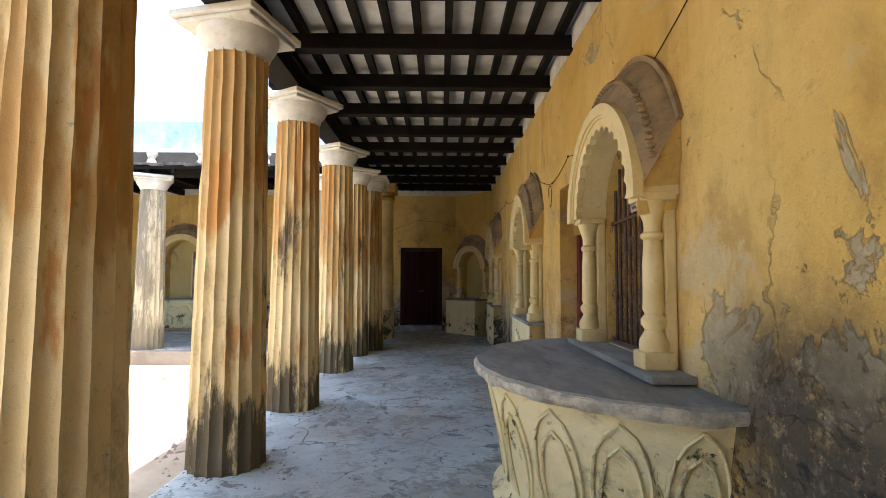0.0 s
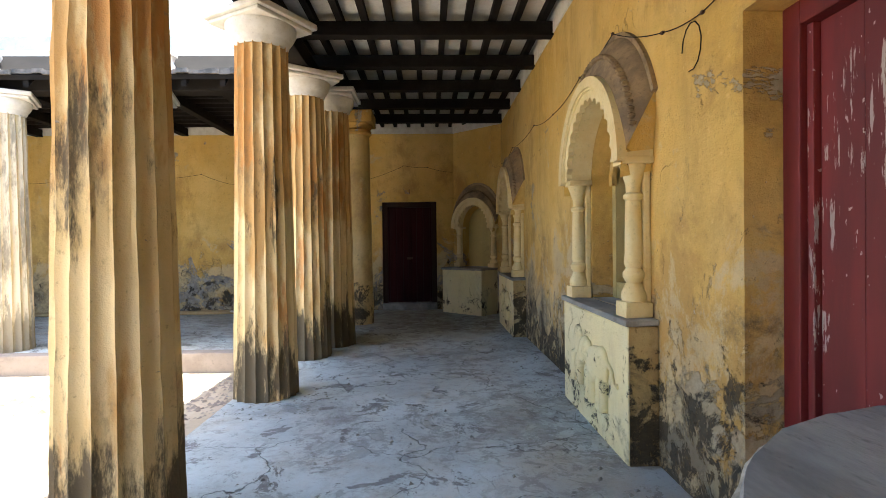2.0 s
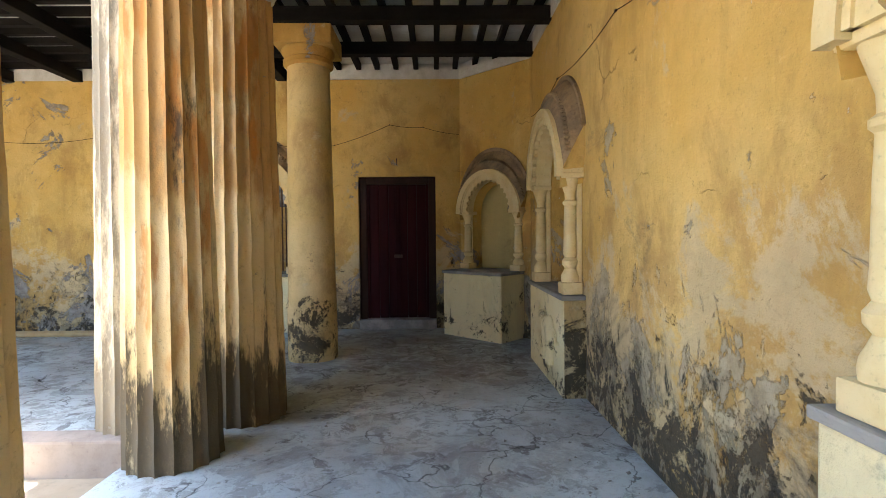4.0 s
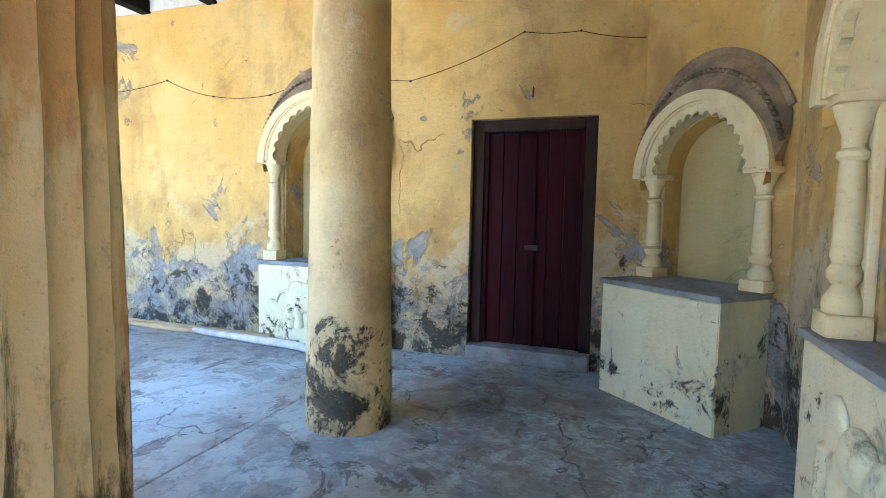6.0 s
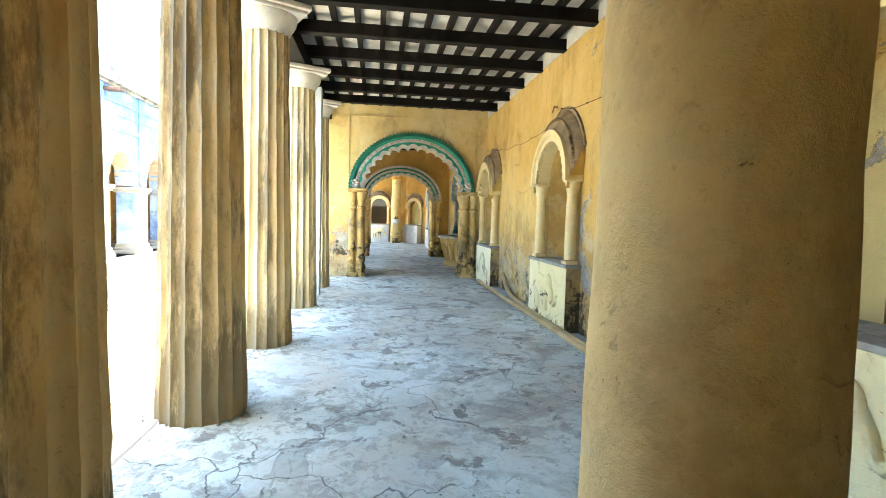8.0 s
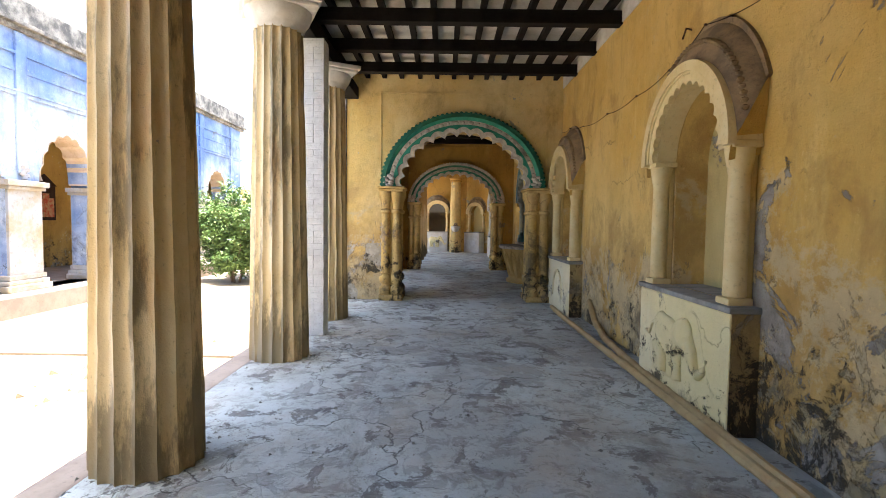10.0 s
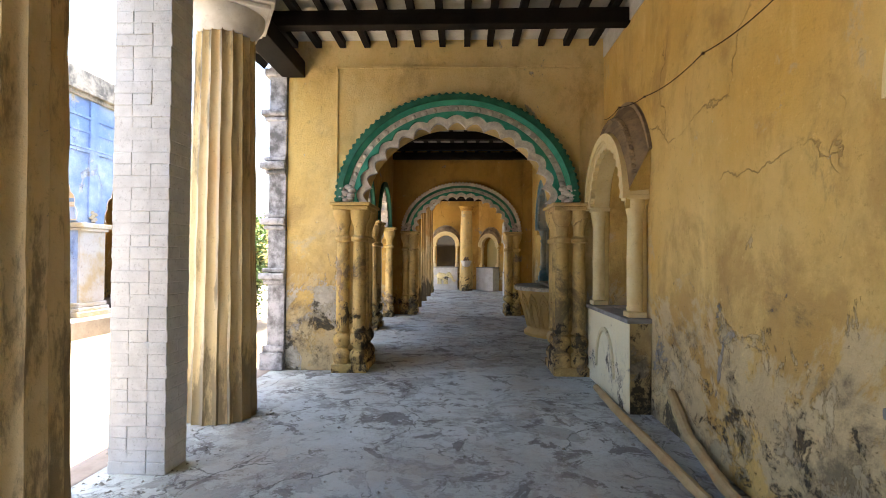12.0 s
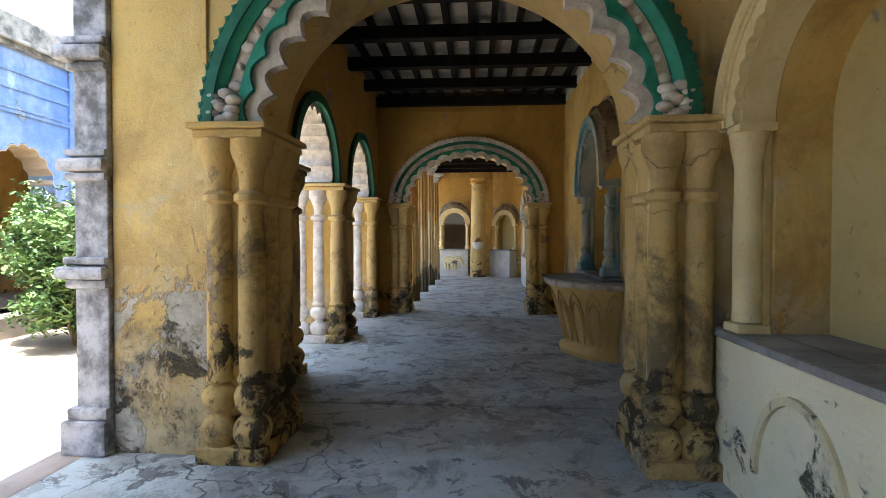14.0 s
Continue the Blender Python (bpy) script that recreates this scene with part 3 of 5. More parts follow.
# ---- cross walls with the scalloped arches ----
def cross_wall(name, x, y0, y1, c, half, spring, rise, label, mat, thick=0.6, shrink=1.0, rim=GREEN_DARK, inner=GREEN):
    m = pose(x, 0, 0, 0, 0, 90)
    bm = wall_sheet(bmesh.new(), y0, y1, -0.15, TOP, [(c - half, c + half, -0.15, [(c + u, z) for u, z in arch(half, spring, rise, 48)])], thick)
    w = structure(name, bm, mat, label, m)

    def move(cv):
        return [(c + u, z) for u, z in cv]

    lobes, per = 15, 6
    n, q = lobes * per, shrink
    r, top = half + 0.22 * q, rise + 0.22 * q
    part("arch_rim", band(bmesh.new(), move(arch(r - 0.07 * q, spring, top - 0.07 * q, n)), move(arch(r, spring, top, n)), -0.1, 0.02), rim, w, "carved arch rim", True)
    bm = bmesh.new()
    for k in range(54):
        a = math.pi * (k + 0.5) / 54
        blob(bm, (c - r * math.cos(a), -0.075, spring + top * math.sin(a)), (0.03, 0.035, 0.03), 1)
    part("rim_beading", bm, rim, w, "", True)
    part("green_band", band(bmesh.new(), move(arch(r - 0.12 * q, spring, top - 0.12 * q, n)), move(arch(r - 0.07 * q, spring, top - 0.07 * q, n)), -0.05, 0.02, -0.085), inner, w, "green arch moulding", True)
    part("white_band", band(bmesh.new(), move(arch(r - 0.21 * q, spring, top - 0.21 * q, n)), move(arch(r - 0.12 * q, spring, top - 0.12 * q, n)), -0.03, 0.02), WHITE_OLD, w, "flaking white arch band")
    part("green_scallop", band(bmesh.new(), move(cusped(r - 0.232 * q, spring, top - 0.232 * q, lobes, 0.05 * q)), move(arch(r - 0.2 * q, spring, top - 0.2 * q, n)), -0.055, 0.02), GREEN, w, "green painted scallop edging")
    part("inner_scallop", band(bmesh.new(), move(cusped(r - 0.31 * q, spring, top - 0.31 * q, lobes, 0.085 * q)), move(arch(half + 0.02, spring, rise + 0.02, n)), -0.02, 0.06), WHITE_OLD, w, "white scalloped arch edge")
    part("soffit", band(bmesh.new(), move(arch(r - 0.26 * q, spring, top - 0.26 * q, n)), move(arch(half + 0.02, spring, rise + 0.02, n)), 0.062, thick), PIER, w, "ochre plaster soffit", True)
    bm = bmesh.new()
    for k in range(1, 2 * lobes):
        a = math.pi * k / (2 * lobes)
        s = r - 0.165 * q
        blob(bm, (c - s * math.cos(a), -0.045, spring + (top - 0.165 * q) * math.sin(a)), (0.026, 0.028, 0.026) if k % 2 else (0.045, 0.018, 0.035), 2)
    part("flower_knobs", bm, WHITE_OLD, w, "small white plaster knobs", True)
    for s in (-1, 1):
        bm = bmesh.new()
        for j in range(9):
            blob(bm, (c + s * (half + 0.1) + 0.07 * math.sin(j * 2.4), -0.05, spring + 0.03 + 0.02 * j), (0.055, 0.055, 0.035), 2)
        part("leaf_stop", bm, WHITE_OLD, w, "white leafy arch stop", True)
    # raised panel lines round the arch
    u0, u1, zt = c - half - 0.22, c + half + 0.24, 3.6
    part("panel_trim", boxes((u0 - 0.03, u0, -0.02, -0.001, spring + 0.1, zt), (u1, u1 + 0.03, -0.02, -0.001, spring + 0.1, zt), (u0 - 0.03, u1 + 0.03, -0.022, -0.001, zt, zt + 0.035), bevel=0.006), mat, w)
    return w


def shaft(bm, x, y, z0, z1, r):
    """A turned pier shaft: block foot, two bulbs, long plain body, ringed neck and flared cap."""
    box(bm, x - r * 1.25, x + r * 1.25, y - r * 1.25, y + r * 1.25, z0, z0 + 0.1, 0.01)
    h = z1 - z0 - 0.1
    rows = ((1.05, 0), (1.3, 0.03), (1.34, 0.055), (1.1, 0.08), (0.72, 0.095), (0.72, 0.105), (1.15, 0.13), (1.26, 0.16), (1.1, 0.185), (0.7, 0.2), (1.0, 0.21), (1.0, 0.222), (0.86, 0.232), (0.92, 0.3), (0.9, 0.6), (0.82, 0.79), (1.14, 0.8), (1.14, 0.82), (0.76, 0.835), (0.84, 0.89), (1.15, 0.93), (1.42, 0.96), (1.42, 1.0))
    return lathe(bm, [(r * a, z0 + 0.1 + h * b) for a, b in rows], (x, y), 16)


def cluster(name, m, spots, z1, r, label, mat, outer=None):
    """A bundle of turned shafts under one capital slab."""
    t = thing(name, m, label, "pier", "clustered arch piers")
    for x, y in spots:
        bm = shaft(bmesh.new(), x, y, 0, z1 - 0.09, r)
        rough_up(bm, 0.006, 9.0, x + y)
        # shafts nearer the court take the paler outer material
        pale = outer and y < 0.3
        part("shaft", bm, outer if pale else mat, t, "white outer shaft" if pale else "", True)
    xs, ys = [p[0] for p in spots], [p[1] for p in spots]
    part("core", boxes((min(xs), max(xs), min(ys), max(ys), 0, z1 - 0.09)) if len(set(xs)) > 1 else boxes((-0.04, 0.04, min(ys), max(ys), 0, z1 - 0.09)), mat, t)
    part("capital", boxes((min(xs) - 1.3 * r, max(xs) + 1.3 * r, min(ys) - 1.3 * r, max(ys) + 1.3 * r, z1 - 0.09, z1 - 0.04), (min(xs) - 1.6 * r, max(xs) + 1.6 * r, min(ys) - 1.6 * r, max(ys) + 1.6 * r, z1 - 0.038, z1), bevel=0.012), mat, t)
    return t


cross_wall("wall_cross_1", CROSS, 10.55, WALL_N, 12.63, 1.235, 1.95, 1.09, "yellow plaster cross wall with a green and white scalloped arch", YELLOW_X)
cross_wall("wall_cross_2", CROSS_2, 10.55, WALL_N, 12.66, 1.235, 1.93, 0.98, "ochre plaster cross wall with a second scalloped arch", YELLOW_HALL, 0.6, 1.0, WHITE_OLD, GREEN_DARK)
for y, ys in ((11.26, (0, 0.2)), (13.9, (0, 0.2))):
    cluster("arch_pier", pose(CROSS, y, LOW), [(0.03 - 0.23 * i, v) for i in range(3) for v in ys], 1.95 - LOW, 0.088, "bundle of turned plaster shafts, black with mould at the foot", PIER)
for y in (11.3, 13.84):
    cluster("arch_pier", pose(CROSS_2, y, LOW - 0.01), [(0.03 - 0.25 * i, v) for i in range(3) for v in (0, 0.18)], 2.03, 0.085, "bundle of turned ochre shafts under the second arch", PIER)

# grey pilaster on the open end of the cross wall
pil = thing("end_pilaster", pose(CROSS - 0.2, 10.43, 0), "weathered grey pilaster of stacked mouldings", "pilaster")
part("body", boxes((-0.3, 0.24, -0.1, 0.115, LOW, 3.7), bevel=0.01), GREY_WASH, pil)
for z, h, o in ((LOW, 0.22, 0.08), (0.13, 0.08, 0.05), (0.95, 0.06, 0.05), (1.01, 0.08, 0.1), (1.1, 0.05, 0.06), (1.62, 0.05, 0.05), (1.68, 0.08, 0.09), (1.77, 0.05, 0.05), (2.3, 0.05, 0.04), (2.36, 0.09, 0.1), (2.46, 0.05, 0.06), (2.95, 0.05, 0.05), (3.01, 0.08, 0.09), (3.5, 0.1, 0.06)):
    part("moulding", boxes((-0.3 - o, 0.24 + o * 0.6, -0.1 - o, 0.117, z + 0.001, z + h), bevel=min(0.024, 0.4 * h)), GREY_WASH, pil)

# ---- hall between the two arches ----
def hall_arch(cx, half):
    return (cx - half, cx + half, -0.15, [(cx + u, z) for u, z in arch(half, 2.0, 0.85, 30)])


BAYS = ((-15.1, 0.78), (-17.3, 0.78))
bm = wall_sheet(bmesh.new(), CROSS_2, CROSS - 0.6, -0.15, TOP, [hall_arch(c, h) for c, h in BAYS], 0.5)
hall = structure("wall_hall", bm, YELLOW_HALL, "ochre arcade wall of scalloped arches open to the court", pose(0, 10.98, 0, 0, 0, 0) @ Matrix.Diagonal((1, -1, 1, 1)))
for c, h in BAYS:
    n = 66
    part("bay_rim", band(bmesh.new(), [(c + u, z) for u, z in arch(h - 0.02, 2.0, 0.83, n)], [(c + u, z) for u, z in arch(h + 0.09, 2.0, 0.94, n)], -0.05, 0.02), GREEN_DARK, hall, "dark green arch rim")
    part("bay_scallop", band(bmesh.new(), [(c + u, z) for u, z in cusped(h - 0.05, 2.0, 0.8, 11, 0.07)], [(c + u, z) for u, z in arch(h + 0.02, 2.0, 0.87, n)], 0.03, 0.45), WHITE_OLD, hall, "white scalloped soffit")
for x in (-14.27, -15.93, -16.47, -18.13):
    cluster("hall_pier", pose(x, 10.55, LOW - 0.01), [(0, v) for v in (-0.05, 0.19, 0.42)], 2.09, 0.1, "bundle of turned shafts between the hall arches", PIER, WHITE_OLD)


# ---- ceilings and roof ----
bm = boxes((ROW_X - 0.42, WALL_E + 0.6, -6, WALL_N + 0.6, TOP, TOP + 0.12), (CROSS, ROW_X - 0.42, ROW_Y - 0.1, WALL_N + 0.6, TOP, TOP + 0.12))
structure("ceiling", bm, WHITE, "white lime-washed slab above the ceiling timbers")
# same slab continued, with the hall's shade put into its grey
structure("ceiling_hall", boxes((FAR, CROSS - 0.003, ROW_Y - 0.1, WALL_N + 0.6, TOP, TOP + 0.12)), SHADED_LIME, "hall ceiling slab above the timbers, greyed in colour to stand for shade")
rng = random.Random(4)
bm = bmesh.new()
for k in range(11):
    x = -1.72 + k * 0.288 + rng.uniform(-0.02, 0.02)
    box(bm, x, x + 0.075, -6, WALL_N, TOP - 0.088, TOP - 0.002)
for k in range(13):
    y = 10.6 + k * 0.3 + rng.uniform(-0.02, 0.02)
    box(bm, CROSS, ROW_X - 0.1, y, y + 0.075, TOP - 0.086, TOP - 0.002)
    box(bm, FAR, CROSS - 0.6, y, y + 0.075, TOP - 0.086, TOP - 0.002)
structure("ceiling_battens", bm, TIMBER, "blackened ceiling battens under a white slab")


def beam(name, x0, x1, y0, y1, z0, z1, label, group):
    bm = boxes((x0, x1, y0, y1, z0, z1), bevel=0.012)
    return tagged(part(name, bm, TIMBER), label, "beam", group, "structure")


for k in range(19):
    y = -5.3 + k * 1.03
    beam("ceiling_beam", ROW_X - 0.4, WALL_E + 0.1, y, y + 0.15, TOP - 0.25, TOP - 0.09, "blackened timber ceiling beam", "corridor ceiling beams")
for k in range(26):
    x = -2.2 - k * 1.02
    if abs(x - CROSS + 0.3) < 0.45 or abs(x - CROSS_2 + 0.3) < 0.45 or x < FAR:
        continue
    beam("ceiling_beam", x - 0.15, x, ROW_Y - 0.2, WALL_N + 0.1, TOP - 0.25, TOP - 0.09, "blackened timber ceiling beam", "corridor ceiling beams")
beam("eaves_beam", ROW_X - 0.14, ROW_X + 0.14, -6, ROW_Y + 0.14, TOP - 0.456, TOP - 0.254, "blackened timber beam along the column row", "eaves beams")
beam("eaves_beam", CROSS + 0.01, ROW_X - 0.144, ROW_Y - 0.14, ROW_Y + 0.14, TOP - 0.456, TOP - 0.254, "blackened timber beam along the column row", "eaves beams")
beam("eaves_beam", FAR, CROSS_2 - 0.61, 11.1, 11.4, TOP - 0.456, TOP - 0.254, "blackened timber beam along the column row", "eaves beams")


def eave(m, length, label):
    """A short roof skirt that slopes down towards the court: local x along it, y outwards."""
    t = thing("eave", m, label, "roof", "", "structure")
    bm = bmesh.new()
    prism_pts = ((-0.05, TOP + 0.1), (-0.05, TOP + 0.03), (0.25, 3.58), (0.27, 3.64))
    a = [bm.verts.new((0, y, z)) for y, z in prism_pts]
    b = [bm.verts.new((length, y, z)) for y, z in prism_pts]
    bm.faces.new(a), bm.faces.new(b[::-1])
    for i in range(4):
        j = (i + 1) % 4
        bm.faces.new((a[i], b[i], b[j], a[j]))
    part("boards", bm, TIMBER, t, "blackened roof boards")
    for k in range(int(length / 0.52)):
        bm = bmesh.new()
        x = 0.2 + k * 0.52
        vs = [bm.verts.new((x + u, y, z)) for u in (0, 0.07) for y, z in ((-0.1, TOP - 0.08), (0.23, 3.497), (0.23, 3.585), (-0.1, TOP + 0.02))]
        for q in ((0, 1, 2, 3), (7, 6, 5, 4), (0, 4, 5, 1), (1, 5, 6, 2), (2, 6, 7, 3), (3, 7, 4, 0)):
            bm.faces.new([vs[i] for i in q])
        part("rafter", bm, TIMBER, t)
    r = random.Random(int(length * 10))
    bm = bmesh.new()
    x = 0.0
    while x < length:
        w = r.uniform(0.14, 0.3)
        d = r.uniform(-0.03, 0.03)
        box(bm, x, min(length, x + w) - 0.006, 0.17 + d, 0.3 + d, 3.645 + r.uniform(-0.01, 0.02), 3.685 + r.uniform(0, 0.04))
        x += w
    part("tile_edge", bm, TILE, t, "broken grey tile edge")
    return t


# out-of-view eave, added to keep sun out of the hall
eave(pose(CROSS - 0.6, ROW_Y - 0.1, 0, 0, 0, 180), CROSS - 0.6 - CROSS_2, "unseen sloping eave added above the hall arches to darken the hall")
eave(pose(ROW_X - 0.43, ROW_Y - 0.1, 0, 0, 0, 180), CROSS * -1 + ROW_X - 0.5, "blackened sloping eave with broken tile edge")
# another added eave, out of view, that cuts light into the far corridor
eave(pose(CROSS_2 - 0.6, ROW_Y - 0.1, 0, 0, 0, 180), CROSS_2 - 0.6 - FAR, "unseen sloping eave added to darken the far corridor")
for x in (-5.92, -4.9, -3.6, -7.9):
    t = thing("roof_stub", pose(x, ROW_Y - 0.33, 3.69), "broken white plaster stub on the tiled eave", "finial", "roof stubs")
    bm = lathe(bmesh.new(), [(0.1, 0), (0.08, 0.06), (0.06, 0.1), (0.085, 0.16), (0.11, 0.2), (0.1, 0.25)], seg=10)
    rough_up(bm, 0.03, 9, x)
    part("stub", bm, WHITE_OLD, t, "", True)


# ---- columns ----
def fluted_column(m, label, mat):
    col = thing("fluted_column", m, label, "column", "fluted columns of the corridors")
    bm = bmesh.new()
    flutes, per, rings = 18, 6, []
    seed = m.translation.x * 3 + m.translation.y * 7
    for k in range(25):
        z = LOW + (3.23 - LOW) * k / 24
        r0 = 0.302 - 0.06 * (k / 24) ** 0.9
        ring = []
        for j in range(flutes * per):
            a = 2 * math.pi * j / (flutes * per)
            chip = max(0.0, noise.noise((j // per * 1.7, z * 2.2, seed)) - 0.25) * 0.03 if j % per in (0, 1, 5) else 0
            dip = 0.028 * math.sin(math.pi * (j % per) / per) ** 0.7
            r = r0 - dip - chip
            ring.append(bm.verts.new((r * math.cos(a), r * math.sin(a), z)))
        rings.append(ring)
    n = flutes * per
    for a, b in zip(rings, rings[1:]):
        for j in range(n):
            bm.faces.new((a[j], a[(j + 1) % n], b[(j + 1) % n], b[j]))
    bm.faces.new(rings[-1])
    rough_up(bm, 0.006, 5.0, seed)
    part("shaft", bm, mat, col, "", True)
    bm = lathe(bmesh.new(), [(0.235, 3.19), (0.255, 3.22), (0.262, 3.25), (0.272, 3.262), (0.3, 3.3), (0.322, 3.35), (0.326, 3.39)], seg=28)
    rough_up(bm, 0.006, 8.0, seed)
    part("echinus", bm, WHITE, col, "white lime-washed moulding", True)
    part("abacus", boxes((-0.335, 0.335, -0.335, 0.335, 3.391, 3.43), (-0.37, 0.37, -0.37, 0.37, 3.432, 3.49), bevel=0.014), WHITE, col, "white lime-washed square slab")
    return col


LIME = "fluted column in flaking cream and orange lime wash"
for y in (-2.0, 0.15, 2.28, 4.15, 5.95, 8.24, 9.9):
    fluted_column(pose(ROW_X, y, 0, 0, 0, y * 40), LIME, COLUMN)
fluted_column(pose(-1.5, 10.66, 0), "fluted corner column in stained cream lime wash", COLUMN)
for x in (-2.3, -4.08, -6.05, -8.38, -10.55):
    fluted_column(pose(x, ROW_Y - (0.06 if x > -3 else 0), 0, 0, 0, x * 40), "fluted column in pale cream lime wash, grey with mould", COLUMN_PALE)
for x in (-20.6, -22.6, -24.6, -26.6):
    fluted_column(pose(x, 11.25, -0.01, 0, 0, x * 40), LIME, COLUMN)


def round_column(m, label):
    col = thing("round_column", m, label, "column", "smooth round columns")
    bm = lathe(bmesh.new(), [(0.288 - 0.048 * k / 24, LOW + (3.3 - LOW) * k / 24) for k in range(25)], seg=40)
    rough_up(bm, 0.01, 3.0)
    part("shaft", bm, ROUND, col, "", True)
    part("capital", lathe(bmesh.new(), [(0.24, 3.29), (0.285, 3.32), (0.285, 3.37), (0.255, 3.39), (0.3, 3.45), (0.3, 3.49)], seg=32), YELLOW_HALL, col, "ochre ringed capital", True)
    part("cap_block", boxes((-0.33, 0.33, -0.33, 0.33, 3.491, 3.698), bevel=0.012), YELLOW_HALL, col, "ochre capital block")
    return col


round_column(pose(-1.44, 12.6, 0), "smooth round plaster column with a mouldy foot")
far_column = round_column(pose(-28.0, 12.85, -0.01), "smooth round ochre plaster column before the far wall")
bracket = part("bracket", lathe(bmesh.new(), [(0.02, 0.9), (0.1, 0.92), (0.17, 0.99), (0.2, 1.08), (0.235, 1.16), (0.22, 1.19), (0.05, 1.18)], (0.2, 0), 20), WHITE, far_column, "white plaster cup bracket", True)
bm = bmesh.new()
for j in range(7):
    blob(bm, (0.3 + 0.04 * math.sin(j * 2.1), -0.09 + 0.03 * j, 1.2 + 0.05 * (j % 3)), (0.05, 0.035, 0.07), 1, j * 25)
part("withered_offering", bm, BARK, bracket, "dark withered heap", True)


# ---- niches ----
def elephant(bm, cx, cz, s, y, flip=1):
    """A low walking elephant in relief."""
    d = 0.045
    blob(bm, (cx, y, cz), (0.24 * s, d, 0.15 * s))
    blob(bm, (cx - 0.1 * s * flip, y, cz + 0.03 * s), (0.13 * s, d, 0.14 * s))
    blob(bm, (cx + 0.27 * s * flip, y - 0.005, cz + 0.06 * s), (0.11 * s, d * 1.2, 0.12 * s))
    blob(bm, (cx + 0.2 * s * flip, y - 0.012, cz + 0.07 * s), (0.055 * s, d, 0.1 * s), 2, 15)
    for dx in (-0.17, -0.08, 0.08, 0.17):
        tube(bm, [(cx + dx * s * flip, y, cz - 0.08 * s), (cx + (dx + 0.01) * s * flip, y, cz - 0.2 * s), (cx + (dx + 0.015) * s * flip, y, cz - 0.3 * s)], [0.05 * s, 0.042 * s, 0.048 * s], 8)
    tr = [(0.33, 0.03), (0.4, -0.06), (0.43, -0.15), (0.48, -0.18), (0.54, -0.13), (0.57, -0.05)]
    tube(bm, [(cx + a * s * flip, y, cz + b * s) for a, b in tr], [v * s for v in (0.06, 0.05, 0.042, 0.036, 0.03, 0.022)], 8)
    tl = [(-0.22, 0.06), (-0.3, 0.03), (-0.34, -0.06), (-0.4, -0.05)]
    tube(bm, [(cx + a * s * flip, y, cz + b * s) for a, b in tl], [v * s for v in (0.02, 0.018, 0.016, 0.025)], 6)
    return bm


def fused(name, bm, material, parent, label):
    """Melt overlapping lumps into one worn relief."""
    ob = part(name, bm, material, parent, label, True)
    mod = ob.modifiers.new("melt", "REMESH")
    mod.mode, mod.voxel_size, mod.use_smooth_shade = "VOXEL", 0.012, True
    soft = ob.modifiers.new("worn", "SMOOTH")
    soft.factor, soft.iterations = 0.5, 3
    return ob


def vine(bm, cx, cz, s, y):
    """A scrolling stalk with leaves in relief."""
    for k in (-1, 1):
        pts = [(cx + k * s * (0.15 + 0.9 * math.sin(i * 0.42)), y, cz - 0.28 + 0.068 * i) for i in range(9)]
        tube(bm, [(p[0] * 1.0, p[1], p[2]) for p in pts], 0.014, 6)
        for i in (2, 4, 6):
            blob(bm, (pts[i][0] + k * 0.05, y, pts[i][2] + 0.02), (0.06, 0.014, 0.035), 2, -35 * k)
    return bm


